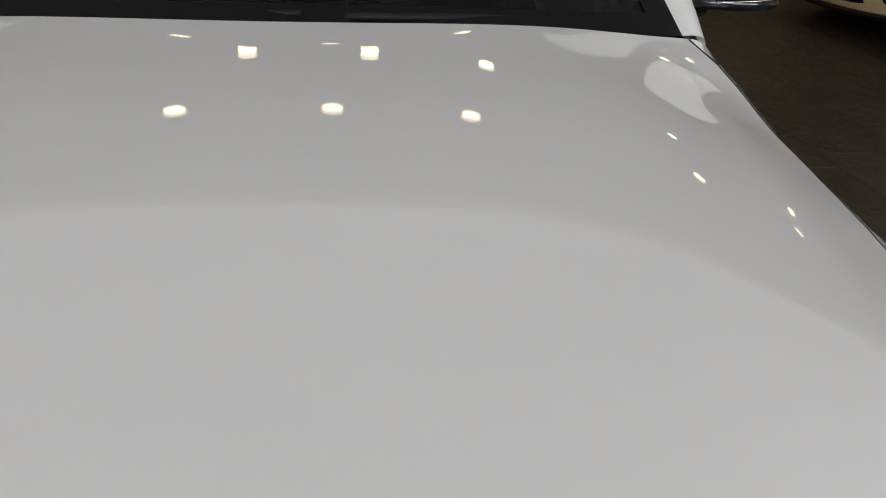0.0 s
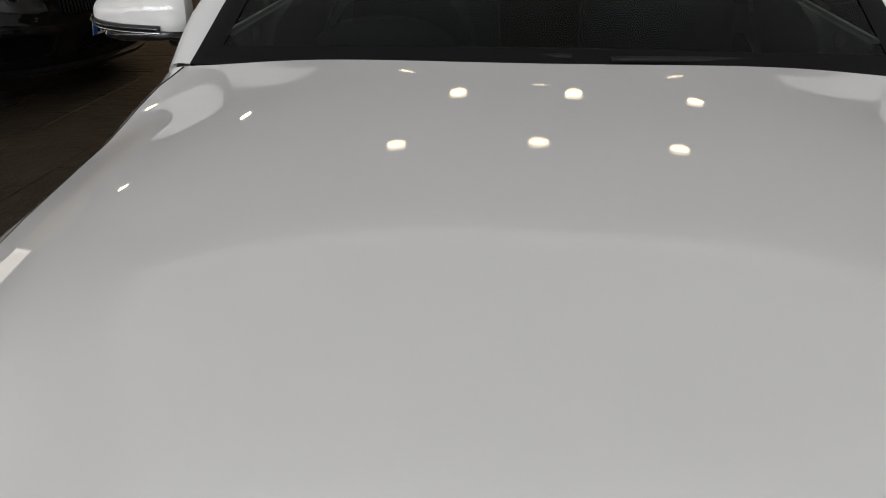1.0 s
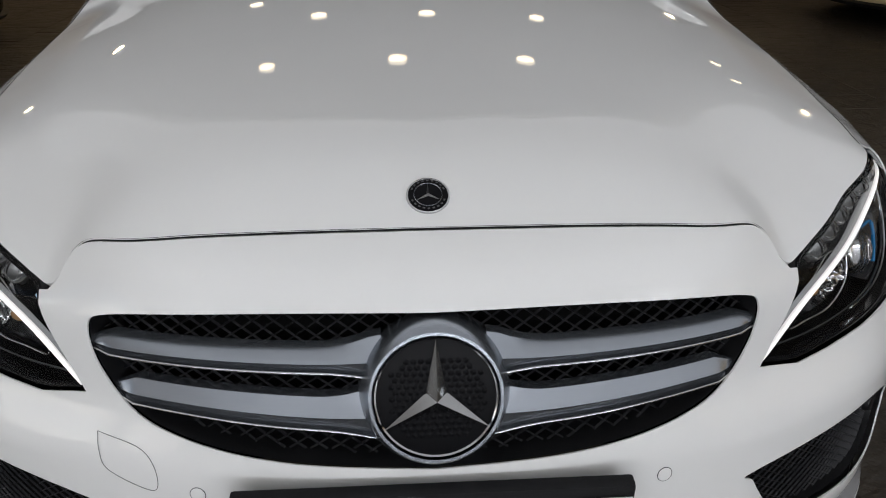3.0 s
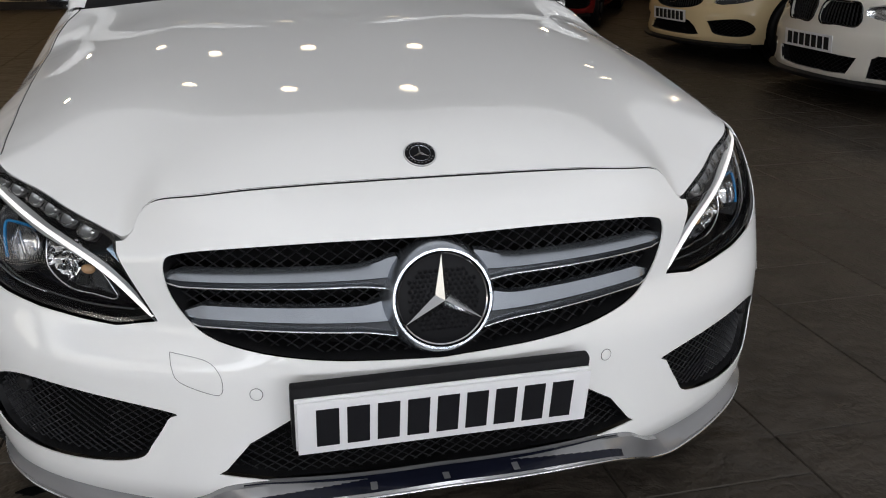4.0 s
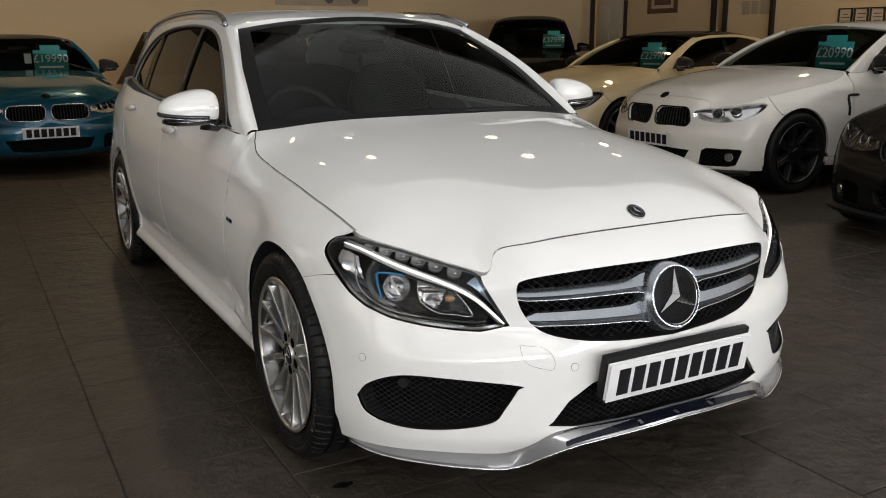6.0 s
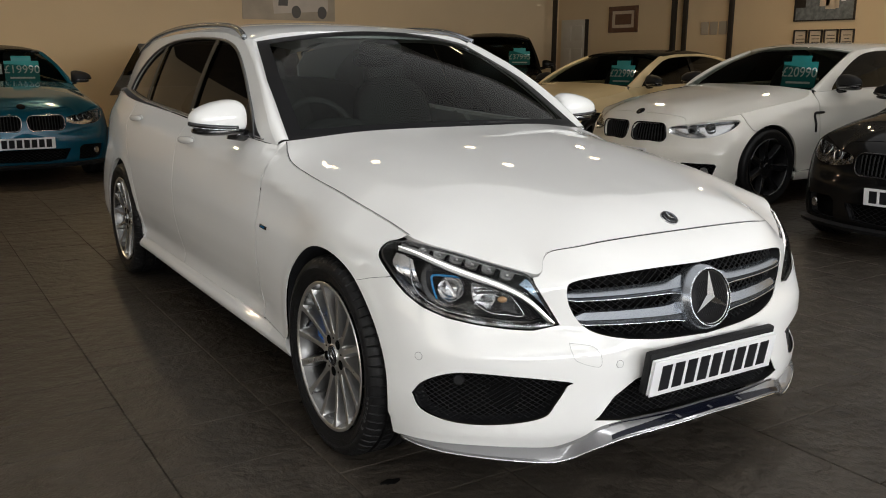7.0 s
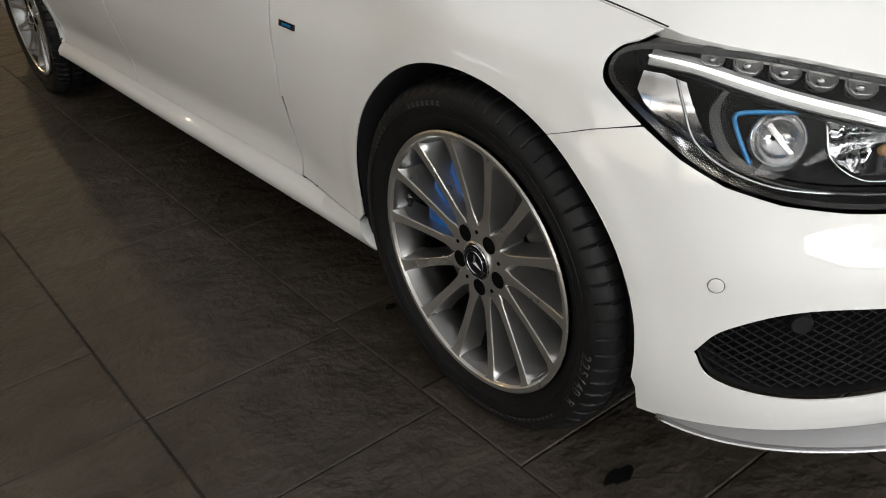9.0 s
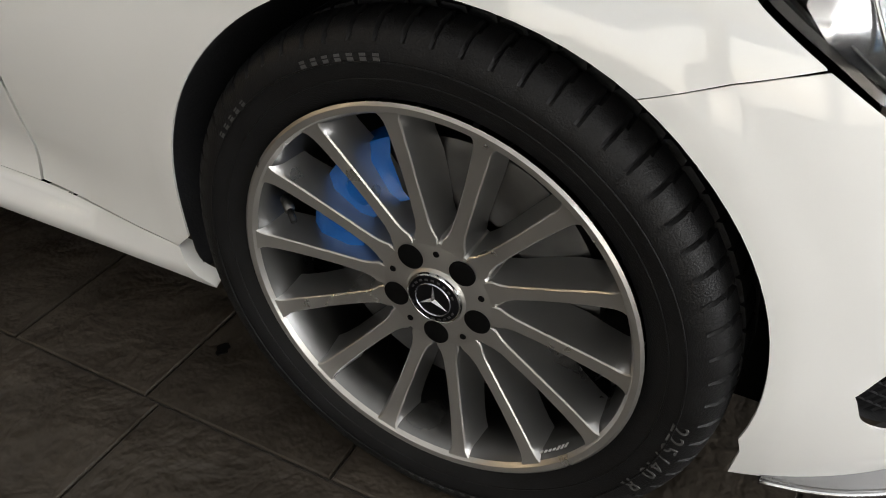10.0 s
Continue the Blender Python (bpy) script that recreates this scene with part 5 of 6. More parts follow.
structure("ceiling_back", span(X0, X1, 3.782, Y1, CEIL_BACK, CEIL_BACK + .2), CEILING_DIM, "ceiling with round lamps, darkened to reflect dimly")
structure("beam", span(X0, X1, 3.782, 3.86, 3.3, CEIL_BACK - .002), CEILING, "white edge of the lowered ceiling")
# glazed front: sill, head, mullions, panes
structure("wall_front_head", span(X0, X1, Y0, Y0 + .2, 2.95, 4.2), WALL_WHITE, "white wall over the shop windows")
structure("wall_front_sill", span(X0, X1, Y0, Y0 + .2, -.1, .25), WALL_WHITE, "white low wall under the shop windows")
edges = [X0] + [e for x, w in BAYS for e in (x - w / 2, x + w / 2)] + [X1]
for a, b in zip(edges[0::2], edges[1::2]):
    structure("wall_front_pier", span(a, b, Y0, Y0 + .2, .25, 2.95), WALL_WHITE, "white pier between shop windows")
PANE = glass("shop_window_glass", (1, 1, 1), 0, .95)
for k, (x, w) in enumerate(BAYS):
    win = structure("window_%d" % (k + 1), span(x - w / 2, x + w / 2, Y0 + .06, Y0 + .12, 2.87, 2.95), POST, "large shop window with dark frame")
    for q in (-.5, -.17, .17, .5):
        part("window_mullion", span(x + q * (w - .06) - .03, x + q * (w - .06) + .03, Y0 + .06, Y0 + .12, .31, 2.87), POST, win, "", False)
    part("window_rail", span(x - w / 2, x + w / 2, Y0 + .06, Y0 + .12, .25, .31), POST, win, "", False)
    pn = part("pane", span(x - w / 2, x + w / 2, Y0 + .085, Y0 + .09, .31, 2.87), PANE, win, "", False)
    pn.visible_shadow = False
for k, (y, w) in enumerate(SIDE_BAYS):
    win = structure("window_%d" % (k + 6), span(X0 - .15, X0 - .09, y - w / 2, y + w / 2, 2.87, 2.95), POST, "large side window with dark frame")
    for q in (-.5, 0, .5):
        part("window_mullion", span(X0 - .15, X0 - .09, y + q * (w - .06) - .03, y + q * (w - .06) + .03, .31, 2.87), POST, win, "", False)
    pn = part("pane", span(X0 - .125, X0 - .12, y - w / 2, y + w / 2, .31, 2.87), PANE, win, "", False)
    pn.visible_shadow = False
structure("ground", span(-80, 60, -80, 60, -.5, -.25), ASPHALT, "grey asphalt outside the windows")
for k, (x, y, w, h) in enumerate(((-16, -38, 14, 6), (0, -42, 12, 7.5), (15, -38, 15, 5.5))):
    structure("backdrop", span(x - w / 2, x + w / 2, y - 6, y, -.1, h), BRICK_FAR, "stone building across the road")
# room behind the doorway, with a daylit strip window
structure("wall_passage", span(X1 + 1.6, X1 + 1.8, 8.2, 12.4, -.1, 4.2), WALL_WHITE, "pale wall behind the doorway")
structure("wall_passage_side", span(X1 + .25, X1 + 1.8, 8.0, 8.2, -.1, 4.2), WALL_WHITE, "pale side wall behind the doorway")
structure("wall_passage_end", span(X1 + .25, X1 + 1.8, 12.4, 12.6, -.1, 4.2), WALL_WHITE, "pale end wall behind the doorway")
structure("ceiling_passage", span(X1 + .25, X1 + 1.8, 8.0, 12.6, 3.0, 3.1), CEILING, "white ceiling behind the doorway")
DAYLIGHT = glow("bright_daylit_pane", (.85, .92, 1.0), 1.6)
sw = structure("window_5", span(X1 + 1.55, X1 + 1.6, 10.95, 11.9, .9, 2.75), POST, "narrow daylit window with dark frame")
for za, zb in ((.98, 1.95), (2.1, 2.68)):
    part("pane", span(X1 + 1.535, X1 + 1.555, 11.05, 11.8, za, zb), DAYLIGHT, sw, "", False)
for y, z in ((DOORWAY[0] - .03, 2.6), (DOORWAY[1] + .03, 2.6)):
    structure("door_post", span(X1 - .05, X1 + .02, y - .04, y + .04, 0, z), POST, "dark brown door post")
structure("post", span(9.95, 10.0, 12.95, 13.05, 0, CEIL_BACK), POST, "dark brown upright post")
structure("post", span(X1 - .07, X1 - .01, 8.72, 8.79, 0, CEIL_BACK), POST, "dark brown upright post")

# round lamps in the ceiling
for x, y in SPOTS:
    lamp = tagged(empty("ceiling_light", Matrix.Translation((x, y, CEIL_BACK))), "round warm-white ceiling lamp, lit", "ceiling light", "round ceiling lamps")
    placed(part("lamp_rim", hoop(.088, .012, .01, 40), CHROME, lamp), Matrix.Translation((0, 0, -.008)))
    placed(part("diffuser", disc(.078, .02, 32), glow("lamp_diffuser", (1.0, .84, .58), 4.0) if "lamp_diffuser" not in bpy.data.materials else bpy.data.materials["lamp_diffuser"], lamp, "glowing diffuser"), Matrix.Translation((0, 0, -.001)) @ Matrix.Rotation(math.pi, 4, "X"))


# ---- things on the walls ----
def framed(at, w, h, name, label, rim, inner, turn, bars=4, rimw=.03, category="picture", group=""):
    """A frame on a wall: its picture faces local -y."""
    root = tagged(empty(name, Matrix.Translation(at) @ Matrix.Rotation(turn, 4, "Z")), label, category, group)
    for sx in (-1, 1):
        part("frame_side", block(rimw, .03, h, .005, (sx * (w - rimw) / 2, -.015, 0)), rim, root)
        part("frame_rail", block(w - 2 * rimw, .03, rimw, .005, (0, -.015, sx * (h - rimw) / 2)), rim, root)
    part("sheet", block(w - 2 * rimw, .008, h - 2 * rimw, 0, (0, -.006, 0)), inner, root, "", False)
    for k in range(bars):
        part("bar", block((w - 2 * rimw) * random.uniform(.4, .8), .002, h * .03, 0, (0, -.0115, h * (.25 - .14 * k))), INK, root, "", False)
    return root


TURN_R = radians(-90)
pf = framed((X1 - .005, 11.4, 2.02), .8, .5, "wall_picture", "brown wooden frame with a tan picture", WOOD, PAPER, TURN_R, 0, .09)
part("mount", block(.45, .004, .2, 0, (0, -.013, 0)), WOOD, pf, "", False)
PHOTO = material("grey_photo_print", (.16, .18, .19), .4, 0, .2, .6, 14)
big = framed((X1 - .005, 7.0, 2.17), 1.05, .62, "wall_poster", "dark photo print in a slim dark frame", POST, PHOTO, TURN_R, 0, .02)
for k in range(9):
    part("print_shape", block(random.uniform(.06, .2), .002, random.uniform(.05, .2), 0, (-.42 + .105 * k, -.0115, random.uniform(-.12, .12))), random.choice((CARD_WHITE, POST, PAPER)), big, "", False)
for k in range(4):
    framed((X1 - .005, 7.38 - .27 * k, 1.55), .24, .36, "certificate", "slim dark frame with a pale certificate on the wall", POST, PAPER, TURN_R, 4, .02, "certificate", "row of certificates")
sgn = tagged(empty("wall_sign", Matrix.Translation((X1 - .005, 9.12, 1.8)) @ Matrix.Rotation(TURN_R, 4, "Z")), "faint plain grey shapes of a wall sign", "sign")
SIGN_GREY = material("faint_grey_sign", (.42, .36, .28), .6)
for k in range(3):
    part("shape", block(.16, .02, .22, .01, (-.22 + .2 * k, -.01, 0)), SIGN_GREY, sgn)

door = tagged(empty("panel_door", Matrix.Translation((X1 - .03, 12.85, 0)) @ Matrix.Rotation(TURN_R, 4, "Z")), "white six-panel door, closed, beside a dark post", "door")
part("leaf", block(.76, .04, 2.05, .004, (0, 0, 1.03)), DOOR_WHITE, door)
for sx in (-.18, .18):
    for z, hh in ((.5, .6), (1.2, .55), (1.78, .3)):
        part("door_panel", block(.24, .014, hh, .006, (sx, -.022, z)), DOOR_WHITE, door)
part("door_edge", block(.05, .06, 2.05, .004, (.405, 0, 1.03)), POST, door)
ext = tagged(empty("wall_notice", Matrix.Translation((X1 - .005, 12.25, 1.15)) @ Matrix.Rotation(TURN_R, 4, "Z")), "small red and white notice on the wall", "notice")
part("sheet", block(.2, .01, .3, .003, (0, -.006, 0)), CARD_WHITE, ext)
part("bar", block(.16, .004, .08, 0, (0, -.012, .07)), material("red_print", (.5, .03, .03), .5), ext, "", False)

# large print of a pale car on the back wall
pos = tagged(empty("wall_poster", Matrix.Translation((4.25, Y1 - .004, 2.42))), "large wall print of a pale car on grey", "poster")
part("sheet", block(1.75, .012, 1.05, .003, (0, -.006, 0)), material("poster_ground", (.42, .36, .28), .6, 0, 0, .2, 3), pos)
POSTER_GREY = material("poster_grey", (.1, .095, .09), .6)
SHAPE = material("poster_pale_car", (.55, .5, .44), .5, 0, 0, .1, 5)
def flat(name, pts, mat, parent, y):
    return link(name, [(x, y, z) for x, z in pts], [tuple(range(len(pts)))], mat, parent, "", None, False)
flat("car_shape", [(-.3, -.42), (-.32, -.2), (-.22, -.1), (-.05, .1), (.1, .2), (.5, .2), (.68, .05), (.74, -.1), (.74, -.35)], SHAPE, pos, -.0135)
flat("glass_shape", [(-.1, -.02), (.05, .14), (.3, .14), (.26, -.02)], POSTER_GREY, pos, -.0145)
flat("grille_shape", [(-.22, -.28), (-.2, -.14), (-.02, -.14), (-.04, -.28)], POSTER_GREY, pos, -.0145)
for cx in (.12, .62):
    flat("tyre_shape", [(cx + .09 * math.cos(t), -.38 + .11 * math.sin(t)) for t in [k * math.pi / 10 for k in range(20)]], POSTER_GREY, pos, -.015)


# ---- other cars ----
def rounded(x0, x1, z0, z1, r, n=4, skew=0.0):
    out = []
    for cx, cz, a in ((x1 - r, z1 - r, 0), (x0 + r, z1 - r, 90), (x0 + r, z0 + r, 180), (x1 - r, z0 + r, 270)):
        for k in range(n + 1):
            t = radians(a + 90 * k / n)
            out.append((cx + r * math.cos(t) + skew * (cz - z0), cz + r * math.sin(t)))
    return np.array(out)


BMW_LAMP = catmull([(.415, .605), (.5, .585), (.65, .57), (.8, .59), (.95, .645), (1.04, .705), (1.02, .725), (.9, .72), (.72, .702), (.55, .68), (.44, .66), (.415, .64), (.415, .605)], 6)[:-1]
KIDNEY = rounded(.036, .40, .53, .68, .055, 5, -.12)
CORNER = np.array([(.5, .222), (.52, .35), (.56, .372), (.82, .37), (.84, .355), (.8, .24), (.74, .222)])
WIDE = np.array([(-.42, .345), (-.36, .24), (-.2, .225), (.2, .225), (.36, .24), (.42, .345), (.2, .352), (-.2, .352)])


def price_card(parent, m, words, name="price_card"):
    c = empty(name, m, parent)
    tagged(c, "teal price card with white figures")
    part("card", block(.42, .012, .27, .006), TEAL, c)
    part("tab", block(.24, .01, .07, .004, (0, .001, .165)), TEAL, c)
    if words == "£19990":
        part("hang_tag", block(.085, .004, .13, .006, (-.28, .0, .03)), CARD_WHITE, c, "small white hanging tag")
    text_mesh("price", words, .145, CARD_WHITE, c, Matrix.Translation((0, -.0075, .02)) @ Matrix.Rotation(radians(90), 4, "X"))
    part("bar", block(.3, .002, .022, 0, (0, -.007, -.085)), CARD_WHITE, c, "", False)
    return c


def other_car(name, label, m, paint, tint, face="kidney", roof_mat=None, rims=None, price=None, warp=None, plate_n=7, card_x=.28, category="car", wheel_label="black multi-spoke wheel", mirror_paint=None, euro=False, upper=None):
    w = warp or (lambda p: p)
    spec = dict(paint=paint, tint=tint, step=.045, warp=w, face=face, detail=False, upper=upper or paint, rim=rims or (BLACK_GLOSS, BLACK), spokes=7, wheel=wheel_label)
    car = tagged(empty(name, m), label, category)
    lampshape = BMW_LAMP if face == "kidney" else LAMP
    low = WIDE if face == "kidney" else LOW
    corner = CORNER if face == "kidney" else FOG
    front = [KIDNEY, flip(KIDNEY)] if face == "kidney" else [GRILLE * [.86, 1] if face == "star" else rounded(-.44, .44, .5, .66, .05)]
    spec["holes"] = front + [low, corner, flip(corner), lampshape, flip(lampshape)]
    simple_shell(spec, car, roof_mat or paint)
    wheel_wells(spec, car)
    f = lambda a, b, d=0.0: w(side(a, b, d))
    for g in spec["holes"]:
        lamp = g is lampshape or (len(g) == len(lampshape) and abs(abs(g[:, 0].mean()) - lampshape[:, 0].mean()) < .01)
        # lamps aside, a black sheet stands for the dark behind each opening
        panel("backing", lambda a, b: f(a, b, .06), [g], (REFLECTOR if face == "kidney" else LAMP_GREY) if lamp else VOID, car, .08, 0)
        rim = np.vstack([g, g[:1]])
        ribbon("surround", [f(rim[:, 0], rim[:, 1], d) for d in (.008, .06)], REFLECTOR if lamp else BLACK, car)
        if lamp:
            ln = panel("lamp_lens", lambda a, b: f(a, b, .004), [g], LENS, car, .06, 0)
            ln.visible_shadow = False
            c = g.mean(0)
            for k, ds in enumerate((-.09, .07)):
                h = placed(part("projector", ball(.036, .036, .022, (0, 0, 0), 16, 8), BLACK_GLOSS, car), on_side(c[0] + ds * np.sign(c[0]), c[1] + ds * .1, .035, w))
                part("projector_ring", hoop(.04, .005, .008, 24), REFLECTOR, h)
        elif g is low or (g is corner):
            lattice("mesh", lambda a, b, d: f(a, b, .035 + d), g, .05, .6, .003, BLACK, car)
    for g in front:
        rim = np.vstack([g, g[:1]])
        if face == "kidney":
            sweep("grille_rim", f(rim[:-1, 0], rim[:-1, 1], -.003), .006, BLACK_GLOSS if paint is not BLUE_PAINT else CHROME, car, "", 6, True, 1, (0, 1, 0))
        x0, x1, z0, z1 = g[:, 0].min(), g[:, 0].max(), g[:, 1].min(), g[:, 1].max()
        n = int((x1 - x0) / .03)
        for k in range(1, n):
            s0 = x0 + (x1 - x0) * k / n
            zz = np.array([z for z in np.linspace(z0, z1, 14) if inside(np.array([[s0, z]]), g)[0]])
            if len(zz) > 1:
                sweep("grille_slat", f(0 * zz + s0, zz, .022), .005, BLACK, car, "", 5, False, 1, (0, 1, 0))
    if face == "kidney":
        placed(part("round_badge", disc(.04, .008, 24), BLACK_GLOSS, car, "small round badge"), basis(w(bonnet(0, .16, .002).reshape(1, 3))[0], (1, 0, 0), bonnet(0, .18) - bonnet(0, .14)))
        for sg in (1, -1):
            placed(part("fog_light", disc(.035, .012, 20), REFLECTOR, car), on_side(sg * .74, .305, .02, w))
    elif face == "star":
        mm = on_side(.0001, .585, -.004, w)
        e = placed(part("emblem", disc(.07, .006, 32), BLACK_GLOSS, car), mm)
        part("ring", hoop(.07, .005, .008, 40), CHROME, e)
        placed(part("star", three_arms(.068, .012), CHROME, e, smooth=False), Matrix.Translation((0, 0, .007)))
    blade = np.linspace(-.9, .9, 50)
    ribbon("front_lip", [f(blade, .205 + 0 * blade, -.002), f(blade, .19 + 0 * blade, -.05), f(blade, .165 + 0 * blade, -.052), f(blade, .16 + 0 * blade, .02)], BLACK, car, "black front lip")
    for sg in (1, -1):
        door_mirror(car, sg, dict(spec, paint=mirror_paint or paint))
        for y in (.785, 3.625):
            wheel(car, (sg * .785, y, .3245), spec, False, sg)
    mp = on_side(.0001, .415 if face == "kidney" else .41, -.012, w)
    p = plate(car, mp, plate_n, None, False)
    if euro:
        part("euro_band", block(.045, .109, .002, 0, (-.236, 0, .0155)), material("euro_blue", (.01, .1, .45), .4), p, "", False)
    cabin_simple(car, w)
    if paint is WHITE2 and price:
        for sg in (1, -1):
            bend = np.array([(1.47, .765), (1.38, .765), (1.355, .755), (1.35, .735), (1.355, .67), (1.35, .6)])
            sweep("fender_vent", f(np.array([sg * s_of_y(y) for y in bend[:, 0]]), bend[:, 1], -.004), .011, BLACK, car, "black angled trim on the fender", 6)
    if price:
        pc = w(screen(np.array([card_x]), np.array([.32])))[0]
        price_card(car, Matrix.Translation(tuple(pc + np.array([0, .09, -.02]))) @ Matrix.Rotation(radians(-8), 4, "X") @ Matrix.Scale(.86, 4), price)
    return car


def simple_shell(spec, car, roof_mat):
    paint, st, w = spec["paint"], spec["step"], spec["warp"]
    f = lambda a, b: w(side(a, b))
    top = [(a, b - GAP) for a, b in EDGE[::2] if a <= 1.09]
    af = arch(ARCH_F, 121, 192, 12)
    right = top + [(1.1, .70), (1.15, .64)] + af + [(s_of_y(.435), .235), (s_of_y(.437), .2), (.74, .2), (.4, .2)]
    panel("bumper", f, [right + [(0, .2)] + [(-a, b) for a, b in right[:0:-1]]] + spec["holes"], paint, car, st, .02)
    panel("bonnet", lambda a, b: w(bonnet(a, b)), [bonnet_loop()[::2]], paint, car, .05, .02, lambda p: np.array([0, -.2, 1.0]) + 0 * p)
    for g in (1, -1):
        fl = [(s, z - GAP) for s, z in EDGE[::2] if 1.093 < s < 1.98] + [(2.0, .941), (2.03, .946)]
        doorf = [(s_of_y(y), z) for y, z in ((1.432, .9), (1.405, .65), (1.43, .285))]
        panel("fender", f, [np.array(fl + doorf + [(s_of_y(1.16), .275)] + arch(ARCH_F, -9, 120, 22)[1:] + [(1.155, .645), (1.105, .705)]) * [g, 1]], paint, car, st, .02)
        fd = [(s_of_y(y), z) for y, z in ((1.44, .282), (1.413, .65), (1.438, .9), (1.47, .935), (1.65, .943), (2.71, .975), (2.71, .6), (2.68, .282))]
        dr = panel("door", f, [np.array(fd) * [g, 1]], paint, car, st, .02)
        c = w(np.asarray(side(g * s_of_y(2.45), .89)).reshape(1, 3))[0]
        part("door_handle", ball(.018, .1, .016, tuple(c + np.array([g * .02, 0, 0])), 12, 8), paint, dr)
        ra = arch(ARCH_R, 178, 0, 22)
        q = [(s_of_y(2.69), .282), (s_of_y(2.716), .6), (s_of_y(2.716), .976), (s_of_y(3.5), 1.01), (s_of_y(4.1), 1.04), (s_of_y(4.45), 1.05), (S_END, 1.05), (S_END, .2), (s_of_y(4.2), .2)] + ra[::-1] + [(s_of_y(3.25), .282)]
        panel("rear_quarter", f, [np.array(q) * [g, 1]], paint, car, .09, .02)
        sill = [(s_of_y(y), z) for y, z in ((1.14, .27), (1.43, .279), (3.25, .279), (3.265, .2), (1.13, .2))]
        panel("sill", lambda a, b: w(side(a, b, -.006)), [np.array(sill) * [g, 1]], paint, car, .06, .04)
        belt = [(y, float(zbelt(y)) + .012) for y in np.linspace(4.0, 1.7, 10)]
        hole = np.vstack([WINDOW[::3], belt])
        out = [(4.5, 1.05), (4.1, 1.045), (3.5, 1.012), (2.5, .969), (1.65, .945), (1.478, .936)] + SHELL_FRONT[1:] + [(2.5, 1.372), (2.9, 1.384), (3.4, 1.378), (3.9, 1.345), (4.25, 1.29), (4.42, 1.2)]
        panel("side_frame", lambda a, b, g=g: w(cabin(a, b) * [g, 1, 1]), [np.array(out), hole], spec["upper"], car, .06, .012)
        panel("side_window", lambda a, b, g=g: w(cabin(a, b, .01) * [g, 1, 1]), [hole], TINT, car, .12, 0)
        zz = np.linspace(.99, 1.34, 6)
        ribbon("window_pillar", [w(cabin(2.72 + d, zz, -.001) * [g, 1, 1]) for d in (-.04, 0, .04)], BLACK_GLOSS, car)
        t = np.linspace(0, 1, 14)
        sf = np.array(SHELL_FRONT)
        a = cabin(np.interp(t, np.linspace(0, 1, len(sf)), sf[:, 0]), np.interp(t, np.linspace(0, 1, len(sf)), sf[:, 1])) * [g, 1, 1]
        b = screen_edge(t) * [g, 1, 1]
        ribbon("windscreen_pillar", [w(a + (b - a) * k + np.array([g * .006, -.012, .010]) * (4 * k * (1 - k))) for k in np.linspace(0, 1, 5)], spec["upper"], car)
    loop = [(x, 0) for x in np.linspace(-.71, .71, 9)] + [(x, .8) for x in np.linspace(.71, -.71, 9)]
    fc = lambda p: np.array([0, -1.0, .5]) + 0 * p
    ws = panel("windscreen", lambda a, b: w(screen(a / .71, b / .8)), [np.array(loop)], GLASS, car, .1, 0, fc)
    ws.visible_shadow = False
    rl = [(x, 2.105 + .085 * (x / .56) ** 2) for x in np.linspace(-.592, .592, 11)] + [(.592, 3.2), (.575, 3.9), (.53, 4.45), (0, 4.6), (-.53, 4.45), (-.575, 3.9), (-.592, 3.2)]
    panel("roof", lambda a, b: w(roof(a, b)), [np.array(rl)], roof_mat, car, .09, .03, lambda p: np.array([0, 0, 1.0]) + 0 * p)
    tg = lambda a, b: w(np.stack([a * (1 - .18 * (b - 1.05)), 4.66 - .55 * np.clip(b - 1.0, 0, 1) - .1 * (a / .7) ** 2, b], -1))
    panel("tailgate", tg, [np.array([(-.72, 1.0), (.72, 1.0), (.58, 1.34), (-.58, 1.34)])], TINT, car, .12, 0, lambda p: np.array([0, 1.0, .3]) + 0 * p)
    # black blocks keep the underside and nose dark by colour
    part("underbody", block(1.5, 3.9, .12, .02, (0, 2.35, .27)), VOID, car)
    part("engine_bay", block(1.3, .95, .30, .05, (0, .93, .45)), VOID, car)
    cw = [w(np.stack([x, 1.345 + .112 * (x / .735) ** 2 + d, .965 - .04 * (x / .735) ** 2 + 0 * x + e], -1)) for x in [np.linspace(-.74, .74, 14)] for d, e in ((-.03, -.03), (.0, .0), (.05, -.005), (.12, .02))]
    ribbon("cowl", cw, BLACK, car)


def cabin_simple(car, w):
    x = np.linspace(-.7, .7, 9)
    ribbon("dashboard", [w(np.stack([x, y + .09 * (x / .7) ** 2, z - .03 * (x / .7) ** 2], 1)) for y, z in ((1.36, .93), (1.6, .945), (1.86, .93), (1.92, .7))], INTERIOR, car)
    for sx in (-.36, .36):
        seat = placed(part("front_seat", ball(.24, .1, .34, (0, 0, 0), 14, 10, .7), LEATHER, car), Matrix.Translation(tuple(w(np.array([[sx, 2.57, .85]]))[0])) @ Matrix.Rotation(radians(-14), 4, "X"))
        part("headrest", ball(.13, .055, .1, (0, .02, .38), 12, 8, .75), LEATHER, seat)
    part("rear_bench", ball(.6, .1, .3, tuple(w(np.array([[0, 3.35, .85]]))[0]), 12, 8, .6), LEATHER, car)
    part("cabin_floor", block(1.4, 2.8, .03, 0, (0, 2.9, .36)), VOID, car)
    placed(part("rear_view_mirror", ball(.12, .018, .035, (0, 0, 0), 12, 8, .7), BLACK_GLOSS, car), Matrix.Translation(tuple(w(np.array([[0, 2.12, 1.25]]))[0])))


